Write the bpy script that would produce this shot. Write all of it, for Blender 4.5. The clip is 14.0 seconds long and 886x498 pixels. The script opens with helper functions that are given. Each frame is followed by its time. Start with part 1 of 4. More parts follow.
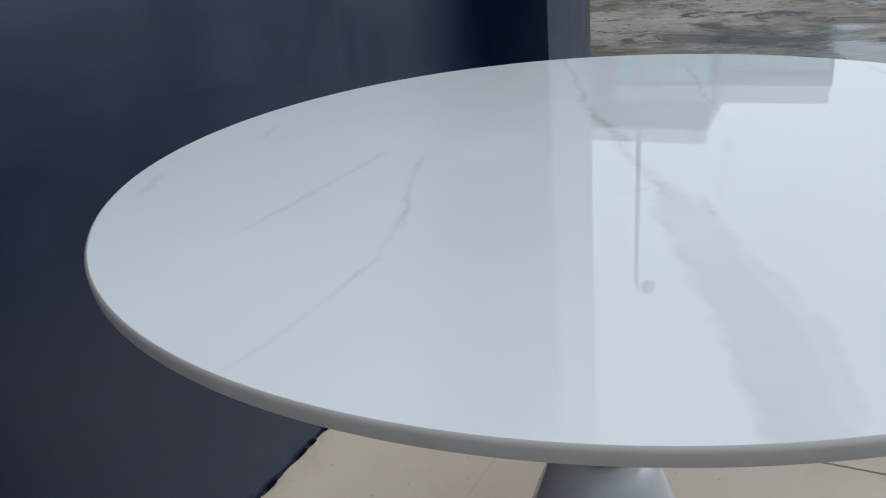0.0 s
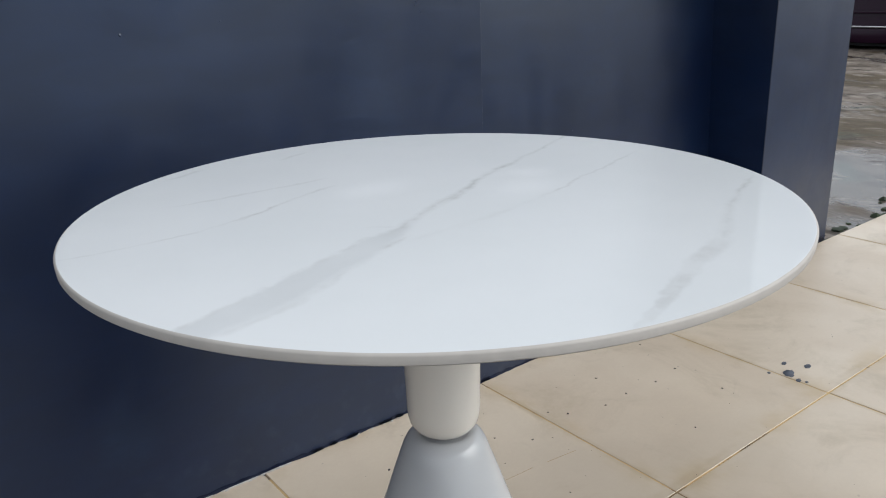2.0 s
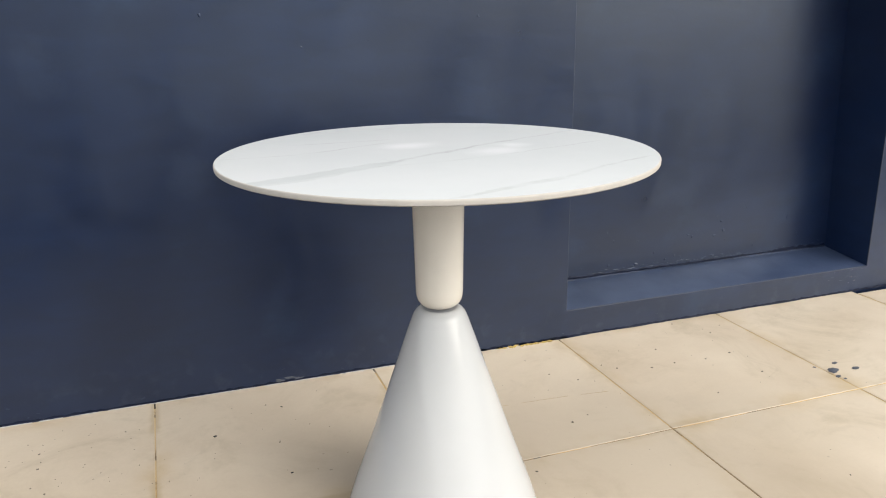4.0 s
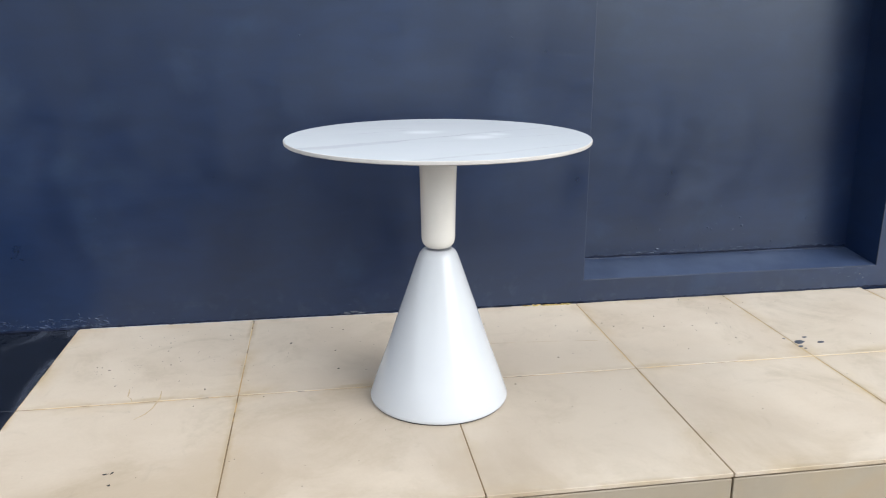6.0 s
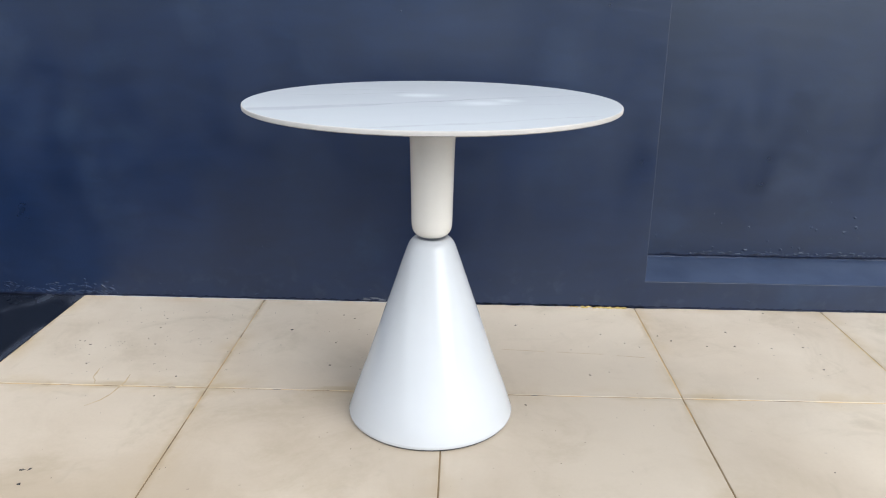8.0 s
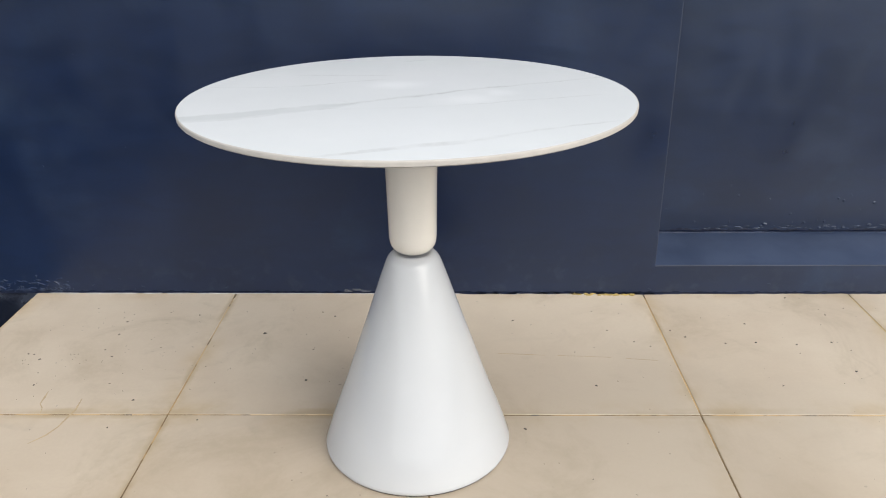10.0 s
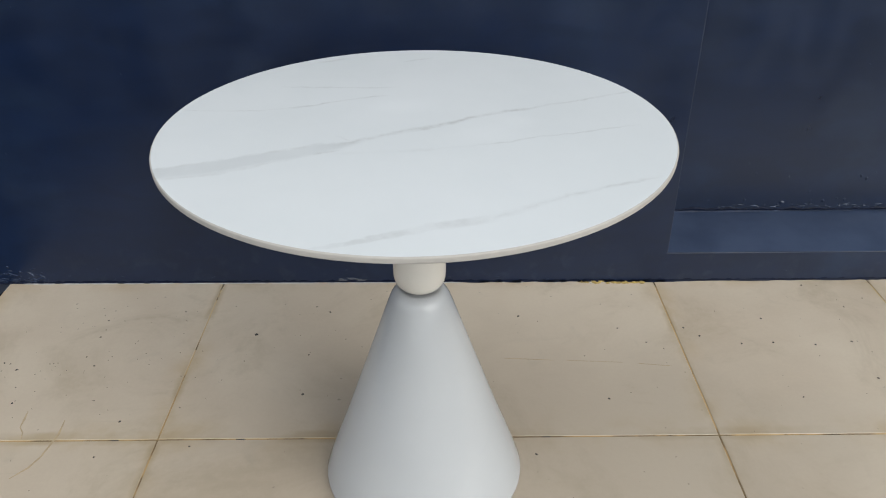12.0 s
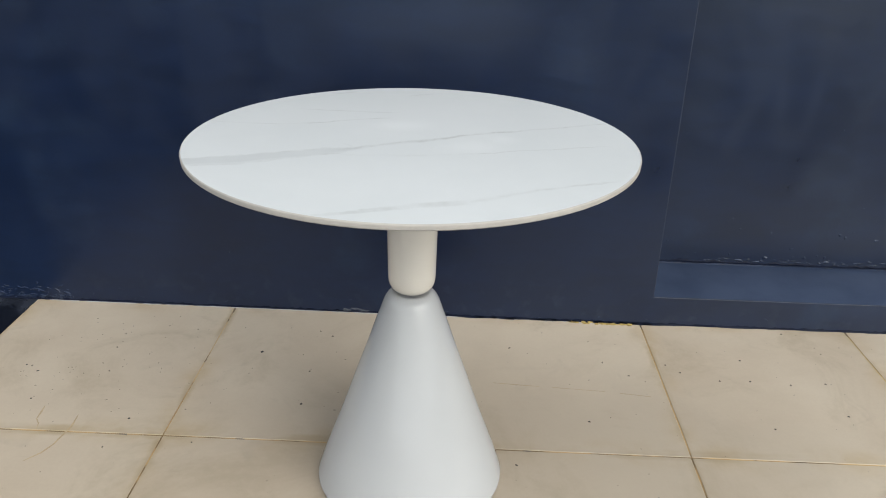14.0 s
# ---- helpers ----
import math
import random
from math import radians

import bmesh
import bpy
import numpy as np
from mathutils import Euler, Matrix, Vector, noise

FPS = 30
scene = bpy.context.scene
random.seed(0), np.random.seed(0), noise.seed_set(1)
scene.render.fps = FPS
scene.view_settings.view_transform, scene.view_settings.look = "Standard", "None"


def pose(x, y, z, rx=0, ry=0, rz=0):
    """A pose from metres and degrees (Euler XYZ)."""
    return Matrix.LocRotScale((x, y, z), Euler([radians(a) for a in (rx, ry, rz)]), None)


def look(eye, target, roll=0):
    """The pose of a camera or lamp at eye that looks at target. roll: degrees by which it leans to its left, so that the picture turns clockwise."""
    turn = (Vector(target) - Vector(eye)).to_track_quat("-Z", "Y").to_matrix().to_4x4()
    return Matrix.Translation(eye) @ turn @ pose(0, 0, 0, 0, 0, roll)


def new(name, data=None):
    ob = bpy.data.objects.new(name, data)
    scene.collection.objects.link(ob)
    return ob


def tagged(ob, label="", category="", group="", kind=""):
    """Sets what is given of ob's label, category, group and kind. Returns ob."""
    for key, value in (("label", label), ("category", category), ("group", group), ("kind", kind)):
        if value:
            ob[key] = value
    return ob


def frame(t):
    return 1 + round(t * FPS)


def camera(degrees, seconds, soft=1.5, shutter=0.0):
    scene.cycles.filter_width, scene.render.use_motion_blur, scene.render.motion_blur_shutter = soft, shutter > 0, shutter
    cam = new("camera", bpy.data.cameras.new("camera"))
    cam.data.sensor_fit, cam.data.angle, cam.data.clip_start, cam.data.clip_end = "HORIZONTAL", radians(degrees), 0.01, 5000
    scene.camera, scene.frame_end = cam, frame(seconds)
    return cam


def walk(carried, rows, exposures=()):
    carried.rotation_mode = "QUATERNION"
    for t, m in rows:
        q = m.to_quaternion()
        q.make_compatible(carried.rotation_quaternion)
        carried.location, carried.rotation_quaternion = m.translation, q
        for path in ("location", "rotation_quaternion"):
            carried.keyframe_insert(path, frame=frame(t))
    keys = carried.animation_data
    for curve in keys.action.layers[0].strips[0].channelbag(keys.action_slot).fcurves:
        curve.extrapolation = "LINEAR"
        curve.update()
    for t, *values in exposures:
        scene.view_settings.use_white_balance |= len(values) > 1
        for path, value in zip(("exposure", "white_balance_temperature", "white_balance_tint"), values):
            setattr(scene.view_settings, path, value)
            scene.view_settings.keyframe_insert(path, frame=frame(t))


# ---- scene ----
cam = camera(58.75, 14.0, soft=1.1)
# seconds, eye x y z, yaw, pitch, roll
PATH = [
    (0.0, -1.249, -0.846, 0.926, -62.48, -22.99, -5.37),
    (0.5, -1.279, -0.961, 0.951, -58.17, -22.84, -5.39),
    (1.0, -1.275, -1.077, 0.951, -52.25, -21.62, -4.36),
    (1.5, -1.215, -1.252, 0.965, -44.80, -20.20, -3.32),
    (1.7, -1.188, -1.314, 0.974, -41.91, -19.53, -2.74),
    (2.0, -1.157, -1.377, 0.976, -37.47, -18.79, -2.10),
    (2.3, -1.161, -1.464, 0.984, -33.84, -18.30, -1.27),
    (2.5, -1.152, -1.546, 0.973, -31.29, -17.77, -1.24),
    (3.0, -1.144, -1.744, 0.970, -26.55, -17.11, -0.82),
    (3.2, -1.144, -1.807, 0.975, -24.94, -16.96, -0.75),
    (5.3, -0.999, -2.513, 0.987, -12.73, -16.32, -0.63),
    (5.5, -0.989, -2.600, 1.001, -11.65, -16.30, -0.49),
    (6.0, -0.934, -2.727, 1.019, -8.80, -15.81, -0.09),
    (6.5, -0.798, -2.832, 1.048, -5.61, -15.98, 0.55),
    (7.0, -0.654, -2.868, 1.064, -2.45, -16.13, 0.80),
    (7.5, -0.595, -2.654, 1.005, -0.03, -16.89, 0.89),
    (7.7, -0.585, -2.544, 0.983, 0.56, -17.11, 0.75),
    (8.0, -0.566, -2.380, 0.957, 1.29, -17.92, 0.72),
    (8.2, -0.550, -2.282, 0.932, 1.53, -18.48, 0.71),
    (10.3, -0.545, -2.055, 1.080, 0.93, -24.39, -0.74),
    (10.5, -0.544, -2.033, 1.102, 0.83, -25.03, -0.82),
    (11.0, -0.542, -1.963, 1.154, 0.81, -27.37, -1.19),
    (11.5, -0.567, -1.895, 1.175, 0.36, -29.63, -1.07),
    (11.7, -0.578, -1.872, 1.191, 0.16, -30.19, -0.86),
    (12.0, -0.593, -1.841, 1.206, -0.20, -30.78, -0.35),
    (12.5, -0.618, -1.823, 1.228, -0.56, -30.33, 0.83),
    (13.0, -0.634, -1.850, 1.240, -0.30, -28.97, 1.58),
    (13.2, -0.622, -1.883, 1.229, 0.00, -28.07, 1.64),
    (13.5, -0.591, -1.939, 1.214, 0.40, -26.68, 1.81),
    (14.0, -0.542, -2.041, 1.143, 1.24, -24.34, 1.62),
]
# seconds, stops, kelvin, tint
EXPOSURES = [
    (0.0, -0.25, 5920, 7), (0.7, -0.25, 5920, 7), (1.5, 0.0, 6080, 7), (2.0, 0.13, 6220, 8), (2.5, 0.36, 6750, 8), (3.0, 0.58, 7150, 8), (5.5, 0.80, 6120, 8), (6.5, 0.83, 6080, 8), (7.3, 0.90, 6050, 8), (8.0, 0.76, 6050, 8),
    (10.5, 0.45, 6600, 9), (11.5, 0.12, 6450, 7), (12.5, 0.06, 6300, 6), (13.2, 0.0, 6300, 6), (14.0, 0.24, 6500, 6)]
walk(cam, [(t, pose(x, y, z, 90 + pitch, 0, yaw) @ pose(0, 0, 0, 0, 0, roll)) for t, x, y, z, yaw, pitch, roll in PATH], EXPOSURES)

# ---------------------------------------------------------------- light: overcast day
SUN_EL, SUN_AZ = 34.0, -50.0          # degrees; azimuth of the sun seen from the table, counted from +x towards +y
world = bpy.data.worlds.new("overcast_sky")
scene.world = world
world.use_nodes = True
wn, wl = world.node_tree.nodes, world.node_tree.links
wn.clear()
sky = wn.new("ShaderNodeTexSky")
sky.sky_type, sky.sun_disc = "NISHITA", False
sky.sun_elevation, sky.sun_rotation = radians(SUN_EL), radians(90 - SUN_AZ)
sky.dust_density, sky.air_density, sky.ozone_density = 7.0, 1.2, 1.0
grey = wn.new("ShaderNodeHueSaturation")
grey.inputs["Saturation"].default_value = 0.30
wl.new(sky.outputs[0], grey.inputs["Color"])
wco = wn.new("ShaderNodeTexCoord")
wno = wn.new("ShaderNodeTexNoise")
wno.inputs["Scale"].default_value, wno.inputs["Detail"].default_value = 2.2, 5.0
wl.new(wco.outputs["Generated"], wno.inputs["Vector"])
wra = wn.new("ShaderNodeMapRange")
wra.inputs["From Min"].default_value, wra.inputs["From Max"].default_value = 0.3, 0.7
wra.inputs["To Min"].default_value, wra.inputs["To Max"].default_value = 0.88, 1.12
wl.new(wno.outputs["Fac"], wra.inputs["Value"])
cloud = wn.new("ShaderNodeVectorMath")
cloud.operation = "SCALE"
deck = wn.new("ShaderNodeMix")      # an even deck of cloud in front of the clear sky
deck.data_type = "RGBA"
deck.inputs[0].default_value = 0.80
deck.inputs[7].default_value = (6.6, 6.9, 7.4, 1)
wl.new(grey.outputs[0], deck.inputs[6])
rise = wn.new("ShaderNodeSeparateXYZ")      # the cloud is a little thinner towards the horizon
wl.new(wco.outputs["Generated"], rise.inputs[0])
zenith = wn.new("ShaderNodeMapRange")
zenith.inputs["To Min"].default_value, zenith.inputs["To Max"].default_value = 1.08, 1.02
wl.new(rise.outputs["Z"], zenith.inputs["Value"])
whole = wn.new("ShaderNodeMath")
whole.operation = "MULTIPLY"
wl.new(zenith.outputs[0], whole.inputs[0])
wl.new(wra.outputs[0], whole.inputs[1])
wl.new(deck.outputs[2], cloud.inputs[0])
wl.new(whole.outputs[0], cloud.inputs["Scale"])
bg = wn.new("ShaderNodeBackground")
bg.inputs["Strength"].default_value = 0.15
wl.new(cloud.outputs[0], bg.inputs["Color"])
wout = wn.new("ShaderNodeOutputWorld")
wl.new(bg.outputs[0], wout.inputs["Surface"])

sun_data = bpy.data.lights.new("sun", "SUN")
sun_data.energy, sun_data.angle, sun_data.color = 1.15, radians(50), (1.0, 0.97, 0.93)
sun = new("sun", sun_data)
sun.matrix_world = look(Vector((math.cos(radians(SUN_AZ)) * math.cos(radians(SUN_EL)), math.sin(radians(SUN_AZ)) * math.cos(radians(SUN_EL)), math.sin(radians(SUN_EL)))) * 20, (0, 0, 0))


# ---------------------------------------------------------------- material helpers
class Mat:
    """A node material with short calls for the usual nodes."""

    def __init__(self, name, rough=0.5, color=(0.5, 0.5, 0.5), metal=0.0, spec=0.5):
        self.m = bpy.data.materials.new(name)
        self.m.use_nodes = True
        self.n, self.l = self.m.node_tree.nodes, self.m.node_tree.links
        self.b = self.n["Principled BSDF"]
        self.b.inputs["Roughness"].default_value = rough
        self.b.inputs["Base Color"].default_value = (*color, 1)
        self.b.inputs["Metallic"].default_value = metal
        self.b.inputs["Specular IOR Level"].default_value = spec
        self.co = self.n.new("ShaderNodeTexCoord")

    def put(self, value, socket):
        if isinstance(value, (int, float)):
            socket.default_value = value
        elif isinstance(value, tuple):
            socket.default_value = (*value, 1) if len(socket.default_value) == 4 else value
        else:
            self.l.new(value, socket)

    def math(self, op, a, b=0.0, c=0.0, clamp=False):
        k = self.n.new("ShaderNodeMath")
        k.operation, k.use_clamp = op, clamp
        for i, x in enumerate((a, b, c)):
            self.put(x, k.inputs[i])
        return k.outputs[0]

    def noise(self, scale, detail=4.0, rough=0.55, vec=None, distort=0.0, color=False):
        k = self.n.new("ShaderNodeTexNoise")
        k.inputs["Scale"].default_value, k.inputs["Detail"].default_value = scale, detail
        k.inputs["Roughness"].default_value, k.inputs["Distortion"].default_value = rough, distort
        self.l.new(vec or self.co.outputs["Object"], k.inputs["Vector"])
        return k.outputs["Color" if color else "Fac"]

    def vmath(self, op, a, b=(0.0, 0.0, 0.0), scale=None):
        k = self.n.new("ShaderNodeVectorMath")
        k.operation = op
        self.put(a, k.inputs[0])
        self.put(b, k.inputs[1])
        if scale is not None:
            self.put(scale, k.inputs["Scale"])
        return k.outputs["Value"] if op in ("LENGTH", "DISTANCE") else k.outputs[0]

    def span(self, value, a, b, lo=0.0, hi=1.0, smooth=True):
        k = self.n.new("ShaderNodeMapRange")
        k.interpolation_type = "SMOOTHSTEP" if smooth else "LINEAR"
        for s, x in zip(("Value", "From Min", "From Max", "To Min", "To Max"), (value, a, b, lo, hi)):
            self.put(x, k.inputs[s])
        return k.outputs[0]

    def mix(self, fac, a, b, blend="MIX"):
        k = self.n.new("ShaderNodeMix")
        k.data_type, k.blend_type = "RGBA", blend
        for s, x in zip((0, 6, 7), (fac, a, b)):
            self.put(x, k.inputs[s])
        return k.outputs[2]

    def xyz(self, vec=None):
        k = self.n.new("ShaderNodeSeparateXYZ")
        self.l.new(vec or self.co.outputs["Object"], k.inputs[0])
        return k.outputs

    def random(self):
        return self.n.new("ShaderNodeObjectInfo").outputs["Random"]

    def world(self):
        return self.n.new("ShaderNodeNewGeometry").outputs["Position"]

    def cells(self, scale, vec=None, feature="F1", flat=False):
        k = self.n.new("ShaderNodeTexVoronoi")
        k.voronoi_dimensions = "2D" if flat else "3D"
        k.feature = feature
        k.inputs["Scale"].default_value = scale
        self.l.new(vec or self.co.outputs["Object"], k.inputs["Vector"])
        return k.outputs

    def bump(self, height, strength=0.3, distance=0.01):
        k = self.n.new("ShaderNodeBump")
        k.inputs["Strength"].default_value, k.inputs["Distance"].default_value = strength, distance
        self.l.new(height, k.inputs["Height"])
        if self.b.inputs["Normal"].links:
            self.l.new(self.b.inputs["Normal"].links[0].from_socket, k.inputs["Normal"])
        self.l.new(k.outputs[0], self.b.inputs["Normal"])

    def set(self, **values):
        for key, x in values.items():
            self.put(x, self.b.inputs[key.replace("_", " ").title().replace("Ior", "IOR")])
        return self


def plain(name, color, rough=0.5, metal=0.0, vary=0.12, scale=30.0, bump=0.0):
    """A simple surface with a little mottling at two scales."""
    m = Mat(name, rough, color, metal)
    f = m.math("MULTIPLY_ADD", m.noise(scale), 0.6, m.math("MULTIPLY", m.noise(scale * 0.15), 0.4))
    k = m.span(f, 0.3, 0.7, 1 - vary, 1 + vary)
    m.set(base_color=m.vmath("SCALE", color, scale=k), roughness=m.span(f, 0.3, 0.7, rough * 0.85, min(1, rough * 1.15)))
    if bump:
        m.bump(m.noise(scale * 3), bump, 0.003)
    return m.m


# ---------------------------------------------------------------- materials
YARD_Z = -0.17          # the yard lies one step below the tiles


def make_marble():
    """White sintered stone with grey-brown veins that run across the round top."""
    m = Mat("white_marble_slab", 0.06)
    co = m.co.outputs["Object"]
    wob = m.vmath("SCALE", m.vmath("SUBTRACT", m.noise(15, 3, color=True), (0.5, 0.5, 0.5)), scale=0.022)
    wob2 = m.vmath("SCALE", m.vmath("SUBTRACT", m.noise(40, 2, color=True), (0.5, 0.5, 0.5)), scale=0.008)
    x, y, _ = m.xyz(m.vmath("ADD", co, m.vmath("ADD", wob, wob2)))
    patch = m.noise(17, 4)
    fine = m.noise(70, 3)

    def curve(points, degree):
        k = [float(c) for c in np.polyfit([p[0] for p in points], [p[1] for p in points], degree)]
        line = k[0]
        for c in k[1:]:
            line = m.math("MULTIPLY_ADD", line, x, c)
        return line

    def ends(x0, x1, fade):
        return m.math("MULTIPLY", m.span(x, x0 - fade, x0 + fade, 0, 1), m.span(x, x1 - fade, x1 + fade, 1, 0))

    def vein(points, w0, w1, power, degree=2, fade=0.03, core=0.2, soft=0.62):
        px = [p[0] for p in points]
        off = m.math("ABSOLUTE", m.math("SUBTRACT", y, curve(points, degree)))
        width = m.span(x, px[0], px[-1], w0, w1, smooth=False)
        rel = m.math("DIVIDE", off, width)
        body = m.math("ADD", m.math("MULTIPLY", m.span(rel, core, 1.0, 1.0, 0.0), soft), m.math("MULTIPLY", m.span(rel, 0.08, 0.34, 1.0, 0.0), 1.0 - soft))
        return m.math("MULTIPLY", m.math("MULTIPLY", body, ends(px[0], px[-1], fade)), m.math("MULTIPLY", m.span(patch, 0.36, 0.60, 0.34, 1.0), power))

    # the broad grey band, with a crisp ragged rim on both sides
    upper = curve([(-0.40, -0.172), (-0.364, -0.162), (-0.313, -0.143), (-0.25, -0.113), (-0.181, -0.091), (-0.125, -0.072), (-0.085, -0.056)], 3)
    lower = curve([(-0.40, -0.216), (-0.342, -0.198), (-0.286, -0.173), (-0.20, -0.138), (-0.131, -0.111), (-0.085, -0.074)], 3)
    over, under = m.math("SUBTRACT", upper, y), m.math("SUBTRACT", y, lower)
    inside = m.math("MULTIPLY", m.span(over, -0.002, 0.007), m.span(under, -0.003, 0.012))
    rims = m.math("MAXIMUM", m.span(m.math("ABSOLUTE", over), 0.0, 0.007, 1.0, 0.0), m.math("MULTIPLY", m.span(m.math("ABSOLUTE", under), 0.0, 0.007, 1.0, 0.0), 0.7))
    reach = ends(-0.45, -0.085, 0.03)
    broad = m.math("MULTIPLY", m.math("MULTIPLY", inside, reach), m.span(m.noise(7, 4), 0.3, 0.7, 0.20, 0.36))
    rims = m.math("MULTIPLY", m.math("MULTIPLY", rims, reach), m.span(patch, 0.42, 0.62, 0.0, 0.42))
    thin = [
        rims,
        vein([(-0.115, -0.075), (-0.076, -0.053), (-0.02, -0.027), (0.014, -0.011), (0.042, 0.002), (0.09, 0.026), (0.11, 0.040), (0.17, 0.066), (0.242, 0.091), (0.297, 0.116), (0.362, 0.142)], 0.012, 0.006, 0.85, 4),
        vein([(-0.02, -0.030), (0.02, -0.012), (0.05, 0.006)], 0.012, 0.008, 0.8),
        vein([(0.06, 0.012), (0.10, 0.034), (0.17, 0.066)], 0.007, 0.010, 0.5),
        vein([(-0.118, -0.046), (-0.098, -0.062)], 0.006, 0.006, 0.6, 1, 0.008),
        vein([(-0.150, -0.113), (-0.110, -0.098)], 0.009, 0.006, 0.6, 1, 0.012),
        vein([(-0.39, 0.073), (-0.341, 0.066), (-0.307, 0.065), (-0.271, 0.064), (-0.215, 0.076), (-0.173, 0.089)], 0.004, 0.005, 0.42, 3),
        vein([(-0.20, 0.079), (-0.173, 0.090), (-0.136, 0.110), (-0.10, 0.127), (-0.06, 0.134)], 0.005, 0.006, 0.72, 2, 0.02),
        vein([(-0.229, 0.183), (-0.184, 0.181), (-0.141, 0.175), (-0.10, 0.178), (-0.053, 0.178)], 0.005, 0.007, 0.42),
        vein([(-0.19, 0.326), (-0.145, 0.345)], 0.009, 0.009, 0.5, 1, 0.015),
        vein([(-0.03, 0.325), (0.015, 0.345)], 0.008, 0.008, 0.5, 1, 0.012),
        vein([(-0.10, -0.107), (-0.03, -0.103), (0.062, -0.089), (0.135, -0.071)], 0.010, 0.007, 0.20),
        vein([(0.11, -0.078), (0.175, -0.060), (0.215, -0.046), (0.264, -0.030), (0.336, -0.012)], 0.005, 0.004, 0.55),
        vein([(-0.11, -0.380), (-0.064, -0.364), (-0.03, -0.349), (0.014, -0.335), (0.055, -0.320), (0.09, -0.310)], 0.006, 0.016, 0.5, core=0.4, soft=0.9),
        vein([(0.105, -0.302), (0.166, -0.271), (0.207, -0.249), (0.25, -0.228), (0.32, -0.199)], 0.012, 0.006, 0.55),
    ]
    total = thin[0]
    for k in thin[1:]:
        total = m.math("MAXIMUM", total, k)
    total = m.math("MULTIPLY", total, m.span(fine, 0.3, 0.6, 0.6, 1.0))
    cloudy = m.span(m.noise(3.0, 5), 0.35, 0.7, 0.0, 1.0)
    white = m.mix(cloudy, (0.755, 0.765, 0.765), (0.72, 0.735, 0.735))
    col = m.mix(broad, white, (0.44, 0.45, 0.455))
    col = m.mix(m.math("MULTIPLY", total, 0.54), col, (0.36, 0.345, 0.33))
    # wiped, dull patches on the polish
    smear = 0.0
    for cx, cy, r in ((-0.025, 0.085, 0.075), (0.10, -0.035, 0.085), (0.16, 0.015, 0.05)):
        d = m.vmath("LENGTH", m.vmath("MULTIPLY", m.vmath("SUBTRACT", co, (cx, cy, 0.741)), (1.0, 1.4, 0.0)))
        smear = m.math("ADD", smear, m.span(m.math("ADD", d, m.math("MULTIPLY", m.math("SUBTRACT", patch, 0.5), 0.05)), 0.0, r, 1.0, 0.0))
    rough = m.math("ADD", m.span(fine, 0.3, 0.7, 0.0, 0.004), m.math("MULTIPLY", smear, 0.045), clamp=True)
    col = m.mix(m.math("MULTIPLY", smear, 0.12, clamp=True), col, (0.80, 0.80, 0.80))
    m.set(base_color=col, roughness=rough)
    m.set(sheen_weight=m.math("MULTIPLY", smear, 0.30, clamp=True))
    m.b.inputs["Sheen Roughness"].default_value = 0.35
    m.b.inputs["IOR"].default_value = 1.6
    m.bump(m.noise(7, 2), 0.02, 0.004)
    return m.m


